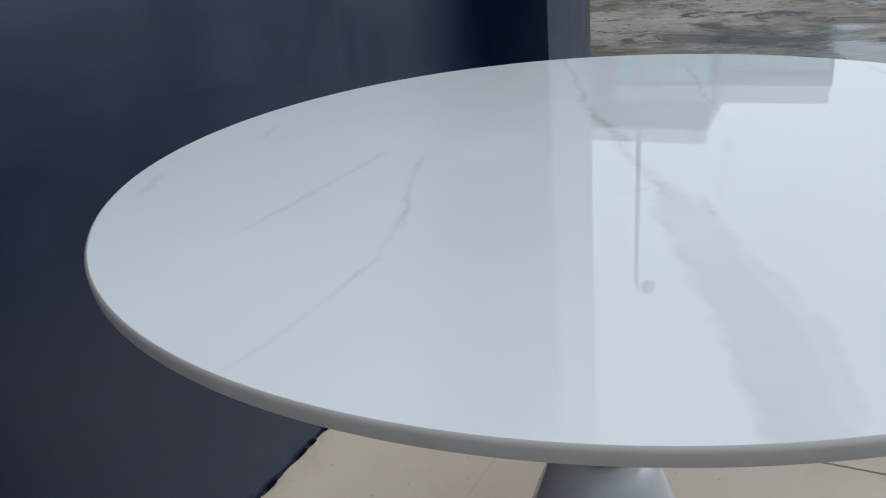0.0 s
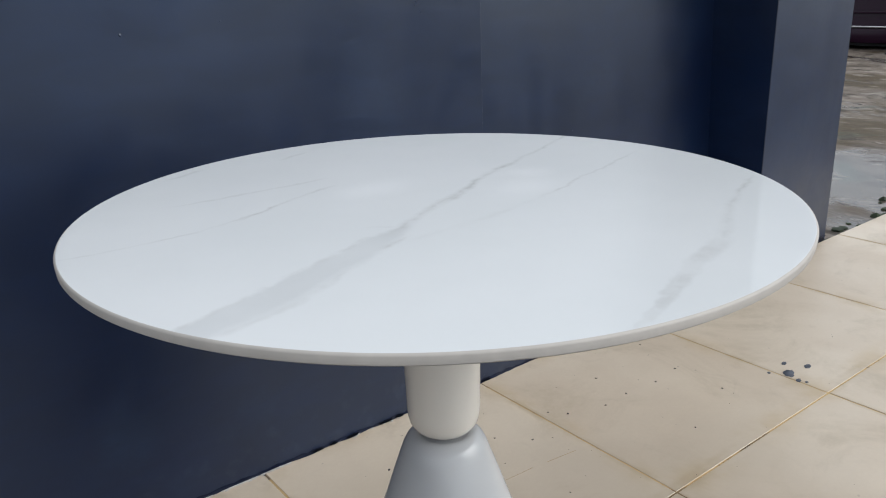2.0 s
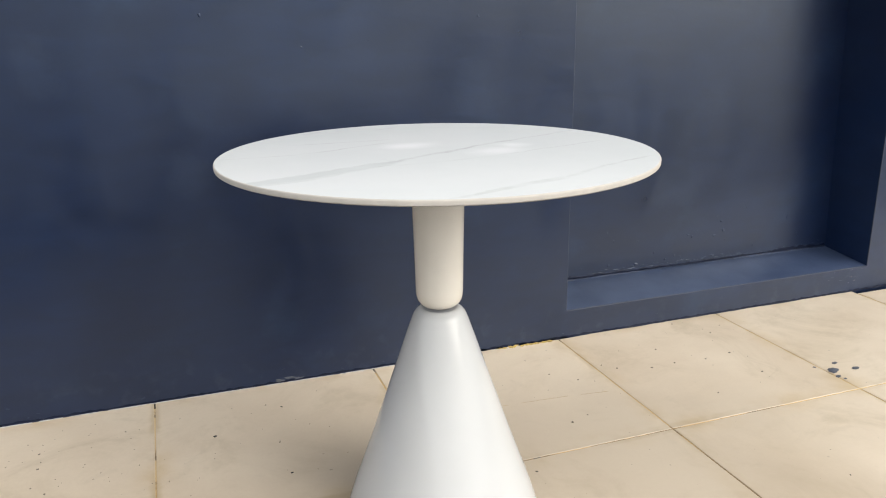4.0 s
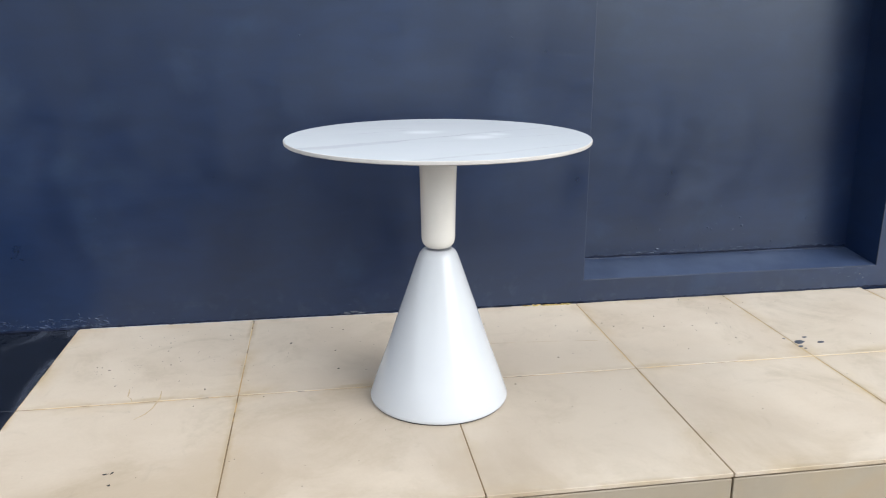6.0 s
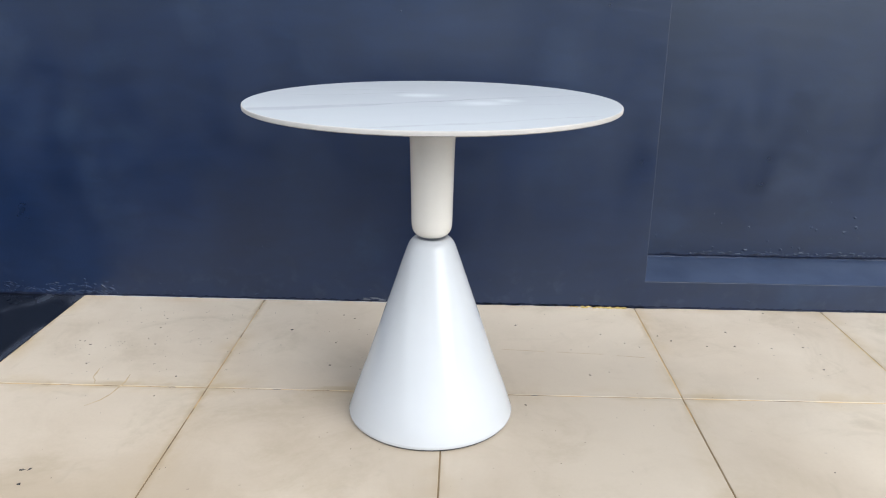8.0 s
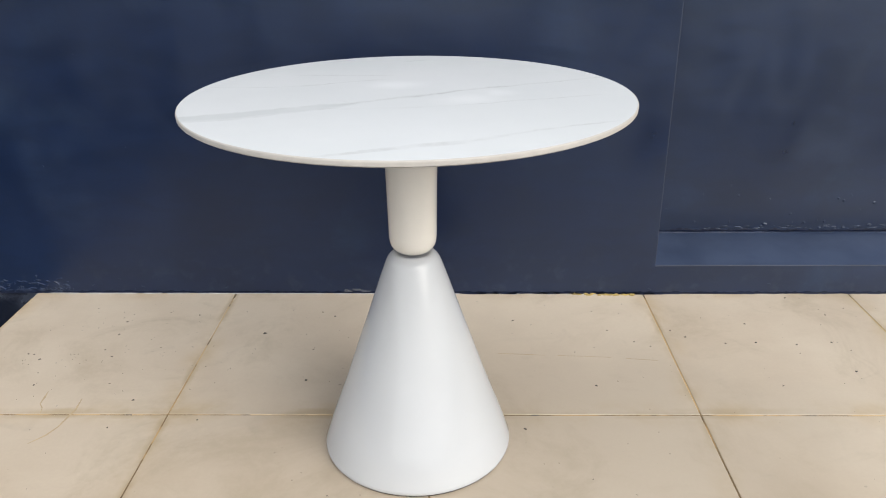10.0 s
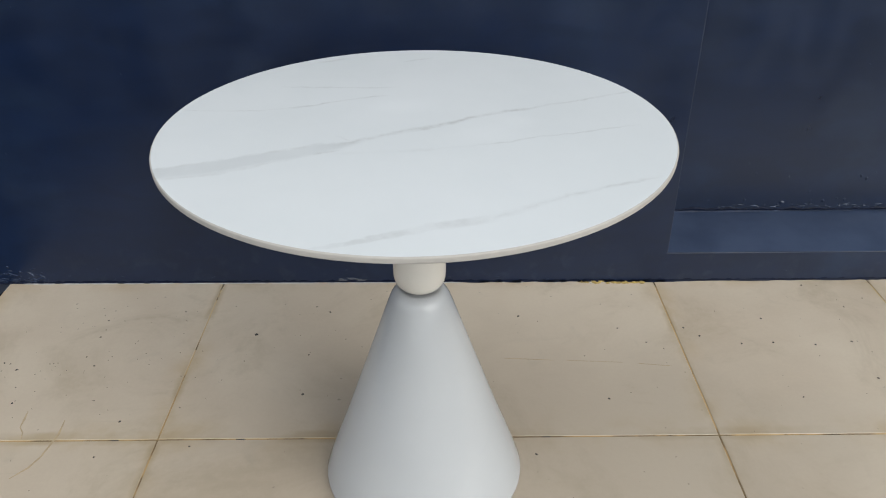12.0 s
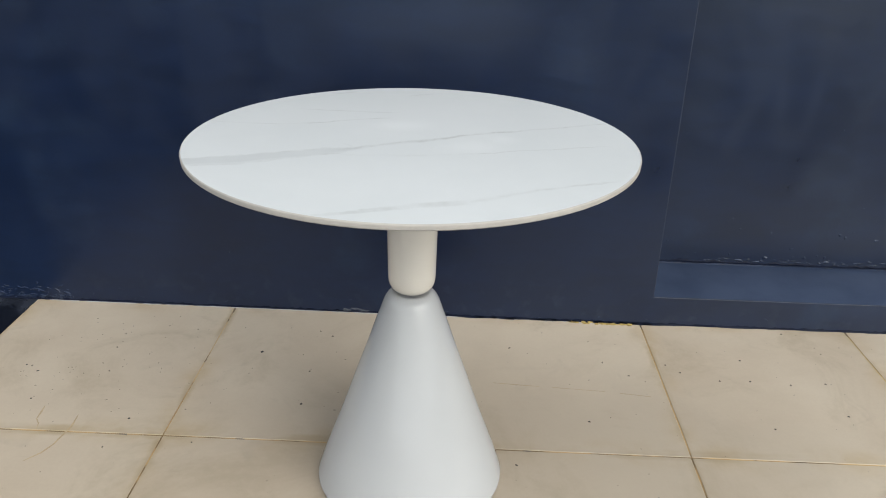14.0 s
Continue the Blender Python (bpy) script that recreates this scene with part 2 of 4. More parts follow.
def make_wall_paint():
    """Dark navy satin paint, rolled over uneven plaster, with scuffs and pale smears; skylight painted on upward faces.
    """
    m = Mat("navy_wall_paint", 0.4)
    p = m.world()
    big, mid, fine = m.noise(1.3, 3, vec=p), m.noise(3.2, 7, rough=0.62, vec=p, distort=0.3), m.noise(90, 3, vec=p)
    col = m.mix(m.span(big, 0.35, 0.68), (0.0010, 0.0056, 0.0250), (0.0029, 0.0102, 0.0370))
    col = m.mix(m.math("MULTIPLY", m.span(mid, 0.54, 0.76), 0.32), col, (0.014, 0.030, 0.066))
    px, py, pz = m.xyz(p)
    warp = m.vmath("ADD", p, m.vmath("SCALE", m.vmath("SUBTRACT", m.noise(6, 8, rough=0.68, vec=p, color=True), (0.5, 0.5, 0.5)), scale=0.26))
    pale = 0.0
    for cx, cz, size in ((-1.99, 0.73, 0.13), (-1.93, 0.82, 0.06), (-1.66, 0.26, 0.09), (-1.05, 0.60, 0.07), (-0.28, 0.78, 0.10), (-0.22, 1.12, 0.09), (0.55, 0.42, 0.12), (-1.36, 0.90, 0.07), (-2.5, 0.5, 0.12)):
        d = m.vmath("LENGTH", m.vmath("MULTIPLY", m.vmath("SUBTRACT", warp, (cx, 0.0, cz)), (1.0, 0.0, 0.8)))
        pale = m.math("ADD", pale, m.span(d, size * 0.3, size, 1.0, 0.0))
    col = m.mix(m.math("MULTIPLY", pale, 0.06, clamp=True), col, (0.075, 0.10, 0.15))
    dust = m.math("MULTIPLY", m.span(pz, 0.0, 0.20, 1.0, 0.0), m.span(m.noise(22, 5, vec=p), 0.52, 0.72))
    col = m.mix(m.math("MULTIPLY", dust, 0.14), col, (0.07, 0.08, 0.105))
    roll = m.noise(1.0, 4, vec=m.vmath("MULTIPLY", p, (7.0, 7.0, 20.0)), distort=0.6)
    col = m.mix(0.22, col, m.vmath("SCALE", col, scale=m.span(roll, 0.3, 0.7, 0.45, 1.55)))
    # skylight on the niche sill is painted: upward faces get a paler navy
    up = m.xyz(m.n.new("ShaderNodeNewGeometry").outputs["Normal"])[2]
    skylit = m.math("MULTIPLY", m.span(up, 0.5, 0.9), m.span(m.noise(9, 5, vec=p), 0.2, 0.7, 0.55, 1.0))
    col = m.mix(m.math("MULTIPLY", skylit, 0.75), col, (0.053, 0.073, 0.128))
    m.set(base_color=col, roughness=m.math("ADD", m.math("ADD", m.span(mid, 0.25, 0.75, 0.24, 0.34), m.span(m.noise(4.5, 5, vec=m.vmath("MULTIPLY", p, (1.6, 1.0, 0.7)), distort=0.8), 0.35, 0.65, -0.03, 0.04)), m.math("MULTIPLY_ADD", roll, 0.08, m.math("MULTIPLY", fine, 0.03))))
    m.bump(m.noise(2.2, 2, vec=p), 0.10, 0.03)
    m.bump(roll, 0.07, 0.006)
    m.bump(m.noise(60, 2, vec=p), 0.05, 0.002)
    m.b.inputs["Specular IOR Level"].default_value = 0.6
    m.b.inputs["Specular Tint"].default_value = (0.84, 0.92, 1.0, 1)
    return m.m


def make_tile(name, light, dark, rough, specks=True, stain=(0.42, 0.30, 0.15)):
    """Large glazed floor tile: cloudy body, yellowed rims, specks and scuffs. Object coordinates run from the tile's middle."""
    m = Mat(name, rough)
    p = m.world()
    r = m.random()
    cloud = m.math("ADD", m.noise(2.6, 5, vec=p, distort=0.4), m.math("MULTIPLY", m.math("SUBTRACT", r, 0.5), 0.30))
    col = m.mix(m.span(cloud, 0.28, 0.74), light, dark)
    grain = m.noise(120, 3, vec=p)
    col = m.mix(0.05, col, m.mix(grain, (0.1, 0.1, 0.1), (1.0, 1.0, 1.0)), "OVERLAY")
    ox, oy, _ = m.xyz()
    rim = m.math("MAXIMUM", m.math("ABSOLUTE", ox), m.math("ABSOLUTE", oy))
    yellow = m.math("MULTIPLY", m.span(rim, 0.235, 0.30), m.span(m.noise(6.5, 4, vec=p), 0.42, 0.70))
    col = m.mix(m.math("MULTIPLY", yellow, 0.50), col, stain)
    halo = m.math("MULTIPLY", m.span(m.math("ADD", rim, m.math("MULTIPLY", m.noise(26, 3, vec=p), 0.012)), 0.288, 0.303), m.span(m.noise(4.2, 4, vec=m.vmath("ADD", p, (2.0, 5.0, 0.0))), 0.42, 0.60))
    col = m.mix(m.math("MULTIPLY", halo, 0.55), col, tuple(0.85 * c for c in stain))
    ochre = m.math("MULTIPLY", m.span(m.noise(3.4, 6, vec=p, distort=0.8, rough=0.65), 0.48, 0.72), m.span(m.noise(38, 4, vec=p), 0.25, 0.6, 0.5, 1.0))
    col = m.mix(m.math("MULTIPLY", ochre, 0.45), col, tuple(0.35 * c + k for c, k in zip(stain, (0.19, 0.165, 0.125))))
    wx, wy, _ = m.xyz(p)
    tread = m.math("MULTIPLY", m.span(wy, -1.2, -0.55, 1.0, 0.0), m.span(m.noise(2.1, 6, vec=p, distort=0.6, rough=0.6), 0.40, 0.64))
    col = m.mix(m.math("MULTIPLY", tread, 0.60), col, (0.35, 0.265, 0.17))
    # trodden, tanned middle of the step, with the table's soft shadow in the colour
    round_ = m.vmath("LENGTH", m.vmath("MULTIPLY", m.vmath("SUBTRACT", p, (-0.38, -0.74, 0.0)), (1.08, 1.5, 0.0)))
    trod_shade = m.span(m.math("ADD", round_, m.math("MULTIPLY", m.math("SUBTRACT", m.noise(3.0, 5, vec=p), 0.5), 0.9)), 0.35, 1.05, 1.0, 0.0)
    col = m.mix(m.math("MULTIPLY", trod_shade, 0.50), col, tuple(0.68 * c for c in dark))
    smut = m.span(m.noise(9, 6, vec=p, distort=1.2), 0.60, 0.78)
    col = m.mix(m.math("MULTIPLY", smut, 0.13), col, (0.26, 0.23, 0.19))
    scuff = m.vmath("MULTIPLY", p, (5.0, 60.0, 1.0))
    col = m.mix(m.math("MULTIPLY", m.span(m.noise(1.0, 2, vec=scuff), 0.70, 0.80), 0.10), col, (0.30, 0.24, 0.18))
    if specks:
        for scale, size, share in ((11.0, 0.022, 0.84), (23.0, 0.028, 0.90)):
            c = m.cells(scale, vec=m.vmath("ADD", p, m.vmath("SCALE", m.noise(60, 2, vec=p, color=True), scale=0.012)), flat=True)
            pick = m.xyz(c["Color"])
            dot = m.math("MULTIPLY", m.span(m.math("DIVIDE", c["Distance"], m.span(pick[1], 0, 1, 0.35, 1.3)), size * 0.6, size * 1.2, 1.0, 0.0), m.span(pick[0], share, share + 0.02))
            col = m.mix(m.math("MULTIPLY", dot, 0.42), col, (0.06, 0.055, 0.055))
    m.set(base_color=col, roughness=m.math("ADD", m.span(cloud, 0.3, 0.7, rough * 0.85, rough * 1.2), m.math("MULTIPLY", smut, 0.15)))
    m.bump(m.noise(4, 3, vec=p), 0.05, 0.01)
    return m.m


def make_black_tile():
    """Polished black tile with dried water marks and scratches."""
    m = Mat("black_polished_tile", 0.08)
    p = m.world()
    smear = m.span(m.noise(5, 5, vec=m.vmath("MULTIPLY", p, (1.0, 0.5, 1.0)), distort=1.0), 0.52, 0.70)
    line = m.span(m.noise(1.0, 2, vec=m.vmath("MULTIPLY", p, (50.0, 8.0, 1.0))), 0.68, 0.78)
    col = m.mix(m.math("MULTIPLY", smear, 0.55), (0.003, 0.004, 0.008), (0.055, 0.062, 0.082))
    col = m.mix(m.math("MULTIPLY", line, 0.3), col, (0.07, 0.07, 0.075))
    m.set(base_color=col, roughness=m.math("ADD", m.math("MULTIPLY", smear, 0.26), 0.05))
    m.bump(m.noise(3, 2, vec=p), 0.03, 0.01)
    return m.m


def make_ground():
    """Patchy wet concrete yard: pale worn slabs, silt-filled cracks, mud, algae and standing water; unseen dark tarmac
    added before the step.
    """
    m = Mat("wet_concrete_yard", 0.6)
    w = m.world()
    p = m.vmath("MULTIPLY", w, (1.05, 0.75, 1.0))
    shake = m.vmath("SCALE", m.vmath("SUBTRACT", m.noise(1.6, 5, vec=w, color=True), (0.5, 0.5, 0.5)), scale=1.3)
    q = m.vmath("ADD", w, shake)

    def area(cx, cy, rx, ry, soft=0.45):
        d = m.vmath("LENGTH", m.vmath("MULTIPLY", m.vmath("SUBTRACT", q, (cx, cy, YARD_Z)), (1 / rx, 1 / ry, 0.0)))
        return m.span(d, 1.0 - soft, 1.0 + soft, 1.0, 0.0)

    big, mid, fine = m.noise(0.55, 6, vec=p, distort=0.8), m.noise(1.9, 6, vec=p, distort=1.0), m.noise(30, 4, vec=p)
    col = m.mix(m.span(mid, 0.36, 0.60), (0.205, 0.172, 0.142), (0.135, 0.108, 0.084))
    col = m.mix(m.math("MULTIPLY", area(7.2, 0.7, 1.5, 1.1), 0.75), col, (0.29, 0.25, 0.215))
    mud = m.math("MAXIMUM", area(4.9, 1.5, 0.45, 1.1), m.math("MAXIMUM", area(7.6, 2.4, 0.5, 1.3), area(3.6, -0.35, 0.3, 0.35)))
    mud = m.math("MAXIMUM", mud, m.span(m.noise(1.3, 6, vec=m.vmath("ADD", p, (3.0, 9.0, 0.0)), distort=0.5), 0.54, 0.63))
    col = m.mix(m.math("MULTIPLY", mud, m.span(mid, 0.30, 0.55, 0.55, 0.92)), col, (0.070, 0.050, 0.026))
    col = m.mix(m.math("MULTIPLY", m.span(m.noise(3.4, 7, vec=p, distort=0.6), 0.57, 0.66), 0.85), col, (0.032, 0.024, 0.016))
    crack = m.cells(0.85, vec=q, feature="DISTANCE_TO_EDGE", flat=True)["Distance"]
    col = m.mix(m.math("MULTIPLY", m.span(crack, 0.004, 0.035, 1.0, 0.0), m.span(m.noise(2.4, 4, vec=w), 0.46, 0.58)), col, (0.045, 0.032, 0.022))
    algae = m.math("MAXIMUM", m.math("MULTIPLY", area(5.3, -0.7, 0.7, 0.9), m.span(m.noise(4.5, 6, vec=p, distort=1.0), 0.44, 0.58)), m.span(m.noise(0.8, 5, vec=m.vmath("ADD", p, (7.0, 3.0, 0.0)), distort=1.2), 0.62, 0.72))
    col = m.mix(m.math("MULTIPLY", algae, 0.7), col, (0.055, 0.095, 0.075))
    col = m.mix(m.math("MULTIPLY", m.span(m.noise(7.5, 7, vec=p, distort=0.8), 0.55, 0.64), 0.55), col, (0.045, 0.033, 0.024))
    col = m.mix(m.math("MULTIPLY", m.span(m.noise(6.0, 6, vec=m.vmath("ADD", p, (5.0, 1.0, 0.0)), distort=0.6), 0.56, 0.66), 0.5), col, (0.33, 0.29, 0.25))
    col = m.mix(0.30, col, m.mix(fine, (0.0, 0.0, 0.0), (1.0, 1.0, 1.0)), "OVERLAY")
    # unseen ground before the step is made dark tarmac to dim wall reflections
    wx, wy, _ = m.xyz(w)
    ragged = m.math("ADD", m.math("ADD", wy, m.math("MULTIPLY", wx, 0.25)), m.math("MULTIPLY", m.noise(1.2, 4), 0.5))
    unseen_front = m.mix(m.noise(45, 4, vec=w), (0.022, 0.022, 0.023), (0.060, 0.059, 0.058))
    col = m.mix(m.span(ragged, -0.75, -0.55, 1.0, 0.0), col, unseen_front)
    wet = m.math("MAXIMUM", m.span(big, 0.55, 0.63), m.math("MAXIMUM", area(3.45, 0.75, 0.75, 0.55, 0.3), area(4.5, -1.4, 0.6, 0.5, 0.3)))
    wet = m.math("MULTIPLY", wet, m.span(ragged, -0.75, -0.55))
    col = m.mix(m.math("MULTIPLY", wet, 0.5), col, (0.060, 0.055, 0.052))
    m.set(base_color=col, roughness=m.span(wet, 0.0, 1.0, 0.62, 0.16))
    m.set(specular_ior_level=m.span(wet, 0.0, 1.0, 0.18, 0.24))
    dry = m.math("SUBTRACT", 1.0, m.math("MULTIPLY", wet, 0.97))
    m.bump(m.math("MULTIPLY", m.noise(5, 6, vec=p), dry), 0.5, 0.03)
    return m.m


def make_grout():
    m = Mat("yellowed_grout", 0.9)
    p = m.world()
    px, py, _ = m.xyz(p)
    col = m.mix(m.span(m.noise(5, 4, vec=p), 0.38, 0.62), (0.52, 0.355, 0.165), (0.42, 0.275, 0.120))
    col = m.mix(m.math("MULTIPLY", m.span(px, 0.2, 0.6), 0.55), col, (0.56, 0.40, 0.17))
    col = m.mix(m.math("MULTIPLY", m.span(py, -0.55, -0.25), m.span(px, -0.9, -0.5, 0.6, 0.0)), col, (0.58, 0.45, 0.29))
    col = m.mix(m.math("MULTIPLY", m.span(m.noise(17, 5, vec=p), 0.58, 0.66), 0.75), col, (0.07, 0.05, 0.035))
    worn = m.math("ADD", m.span(py, -1.15, -0.25, 0.34, -0.06), m.span(px, 0.2, 0.6, 0.0, -0.14))
    grime = m.span(m.math("ADD", m.noise(11, 6, vec=p), worn), 0.54, 0.68)
    col = m.mix(m.math("MULTIPLY", grime, 0.72), col, (0.075, 0.052, 0.030))
    m.set(base_color=col)
    m.bump(m.noise(150, 3, vec=p), 0.6, 0.003)
    return m.m


MARBLE = make_marble()
LACQUER = plain("white_lacquer", (0.468, 0.473, 0.479), 0.03, vary=0.02, scale=8)
# the cone's white lacquer again, with warm floor bounce put into the colour
STEM_LACQUER = plain("floor_lit_white_lacquer", (0.68, 0.64, 0.575), 0.06, vary=0.02, scale=8)
WORN_LIT_EDGE = plain("worn_lit_navy_edge", (0.008, 0.0145, 0.036), 0.45, vary=0.35, scale=25)
SEAM = plain("black_seam", (0.003, 0.004, 0.007), 0.95)
SEAM.node_tree.nodes["Principled BSDF"].inputs["Specular IOR Level"].default_value = 0.05
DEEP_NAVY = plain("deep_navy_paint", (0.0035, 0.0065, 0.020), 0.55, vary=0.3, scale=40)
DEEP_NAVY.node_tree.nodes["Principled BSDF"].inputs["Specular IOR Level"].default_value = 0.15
SLAB_EDGE = plain("grey_slab_edge", (0.43, 0.395, 0.355), 0.65, vary=0.06, scale=60)
# scraped paint on the scuffs; on the niche bead it paints a highlight
SCRAPED_LIT_PALE = plain("scraped_lit_navy_paint", (0.016, 0.026, 0.055), 0.6, vary=0.4, scale=60)
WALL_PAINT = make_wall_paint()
TILE = make_tile("beige_glazed_tile", (0.60, 0.508, 0.398), (0.53, 0.438, 0.336), 0.34)
BLACK_TILE = make_black_tile()
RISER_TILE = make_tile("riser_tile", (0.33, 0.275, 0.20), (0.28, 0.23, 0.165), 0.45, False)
GROUT = make_grout()
WHITE_GROUT = plain("white_grout", (0.60, 0.58, 0.55), 0.9)
YARD = make_ground()
BLACK_RUBBER = plain("black_rubber", (0.02, 0.02, 0.022), 0.7)
CHIP = plain("dark_grey_chips", (0.038, 0.034, 0.033), 0.8)
DARK_PAINT = plain("blue_black_paint", (0.062, 0.068, 0.086), 0.5)
RUST = plain("rust_stain", (0.47, 0.36, 0.225), 0.7, vary=0.25)
FILLER = plain("yellow_filler", (0.40, 0.29, 0.09), 0.8, vary=0.4, scale=80)
PALE_PLASTER = plain("pale_plaster", (0.085, 0.092, 0.110), 0.85, vary=0.3, scale=80)
PALE_GREY = plain("pale_grey", (0.50, 0.47, 0.45), 0.7, vary=0.25, scale=60)
MOSS = plain("dark_moss", (0.030, 0.042, 0.020), 0.9, vary=0.4, scale=40)
CAR_PAINT = plain("dark_purple_car_paint", (0.012, 0.0015, 0.010), 0.22, vary=0.03)
CAR_PAINT.node_tree.nodes["Principled BSDF"].inputs["Specular IOR Level"].default_value = 0.2
CAR_PLASTIC = plain("black_plastic", (0.005, 0.005, 0.006), 0.7)
ALLOY = plain("silver_alloy", (0.68, 0.69, 0.70), 0.28, 0.9, vary=0.04)
CHROME = plain("chrome_trim", (0.75, 0.75, 0.76), 0.12, 1.0, vary=0.02)
CAR_GLASS = plain("tinted_glass", (0.01, 0.012, 0.014), 0.04, vary=0.02)
LAMP_GLASS = plain("clear_lamp_cover", (0.6, 0.6, 0.6), 0.08)
FACADE = plain("pale_facade_render", (0.31, 0.32, 0.36), 0.8, vary=0.08, scale=2)
FACADE_WHITE = plain("white_fascia", (0.84, 0.85, 0.86), 0.6, vary=0.05, scale=3)
ROOF_GREY = plain("grey_roof_sheet", (0.23, 0.24, 0.26), 0.55, vary=0.1, scale=2)
TEAL_GLASS = plain("teal_window_glass", (0.34, 0.62, 0.60), 0.12, vary=0.06, scale=2)
STEEL = plain("galvanised_steel", (0.17, 0.175, 0.185), 0.45, 0.6)


# ---------------------------------------------------------------- mesh helpers
def finish(bm, name, material, smooth=True, angle=35):
    me = bpy.data.meshes.new(name)
    bmesh.ops.recalc_face_normals(bm, faces=bm.faces)
    bm.to_mesh(me)
    bm.free()
    for mat in material if isinstance(material, (list, tuple)) else (material,):
        me.materials.append(mat)
    if smooth:
        me.shade_smooth()
        me.set_sharp_from_angle(angle=radians(angle))
    return me


def part(name, bm, material, parent, label="", at=None, smooth=True):
    ob = new(name, finish(bm, name, material, smooth))
    ob.parent = parent
    if at is not None:
        ob.matrix_basis = at
    if label:
        tagged(ob, label)
    return ob


def solid(name, bm, material, label, category, group="", kind="", at=None, smooth=True):
    ob = new(name, finish(bm, name, material, smooth))
    if at is not None:
        ob.matrix_basis = at
    return tagged(ob, label, category, group, kind)


def holder(name, label, category, at, group="", kind=""):
    ob = new(name)
    ob.matrix_basis = at
    return tagged(ob, label, category, group, kind)


def box(x0, x1, y0, y1, z0, z1, bevel=0.0, segments=1, bm=None):
    bm = bm or bmesh.new()
    made = bmesh.ops.create_cube(bm, size=1.0)["verts"]
    for k in made:
        k.co = Vector((x0 + (k.co.x + 0.5) * (x1 - x0), y0 + (k.co.y + 0.5) * (y1 - y0), z0 + (k.co.z + 0.5) * (z1 - z0)))
    if bevel:
        edges = list({e for k in made for e in k.link_edges})
        bmesh.ops.bevel(bm, geom=edges, offset=bevel, segments=segments, affect="EDGES", profile=0.5)
    return bm


def lathe(profile, segments=96, bm=None):
    """A turned body: profile of (radius, z) from the bottom's middle up to the top's middle."""
    bm = bm or bmesh.new()
    rings = []
    for r, z in profile:
        if r < 1e-5:
            rings.append([bm.verts.new((0, 0, z))])
        else:
            rings.append([bm.verts.new((r * math.cos(2 * math.pi * i / segments), r * math.sin(2 * math.pi * i / segments), z)) for i in range(segments)])
    for a, b in zip(rings, rings[1:]):
        for i in range(segments):
            j = (i + 1) % segments
            if len(a) == 1 and len(b) > 1:
                bm.faces.new((a[0], b[i], b[j]))
            elif len(b) == 1 and len(a) > 1:
                bm.faces.new((a[i], b[0], a[j]))
            elif len(a) > 1:
                bm.faces.new((a[i], a[j], b[j], b[i]))
    return bm


def tube(points, radius, sides=10, bm=None, taper=None):
    """A round bar along points."""
    bm = bm or bmesh.new()
    pts = [Vector(p) for p in points]
    rings = []
    for i, p in enumerate(pts):
        d = (pts[min(i + 1, len(pts) - 1)] - pts[max(i - 1, 0)]).normalized()
        a = d.orthogonal().normalized() if abs(d.z) < 0.99 else Vector((1, 0, 0))
        b = d.cross(a).normalized()
        a = b.cross(d)
        r = radius if taper is None else radius + (taper - radius) * i / (len(pts) - 1)
        rings.append([bm.verts.new(p + (a * math.cos(2 * math.pi * k / sides) + b * math.sin(2 * math.pi * k / sides)) * r) for k in range(sides)])
    for u, w in zip(rings, rings[1:]):
        for k in range(sides):
            bm.faces.new((u[k], u[(k + 1) % sides], w[(k + 1) % sides], w[k]))
    bm.faces.new(rings[0][::-1])
    bm.faces.new(rings[-1])
    return bm


def blob(bm, cx, cy, z, rx, ry, turn=0.0, height=0.0008, rng=random, rough=0.25, n=14):
    """A thin, uneven splash lying on a floor at height z."""
    low, top = [], []
    c, s = math.cos(turn), math.sin(turn)
    for i in range(n):
        a = 2 * math.pi * i / n
        k = 1 + rng.uniform(-rough, rough)
        x, y = rx * k * math.cos(a), ry * k * math.sin(a)
        p = (cx + c * x - s * y, cy + s * x + c * y)
        low.append(bm.verts.new((*p, z)))
        top.append(bm.verts.new((cx + (p[0] - cx) * 0.9, cy + (p[1] - cy) * 0.9, z + height)))
    for i in range(n):
        j = (i + 1) % n
        bm.faces.new((low[i], low[j], top[j], top[i]))
    bm.faces.new(top)


# ---------------------------------------------------------------- setting
WALL_L, WALL_R, WALL_H = -4.6, 1.745, 3.5
NX0, NX1, NZ0, NZ1, ND, NZB, LEAN = 0.029, 1.252, 0.091, 2.45, 0.20, 0.112, 0.09
ROW, FRONT = -0.602, -1.206


def face(x):
    """Depth of the wall's face: it runs a little off the tile grid on its left half."""
    return max(0.0, -0.0075 * x)


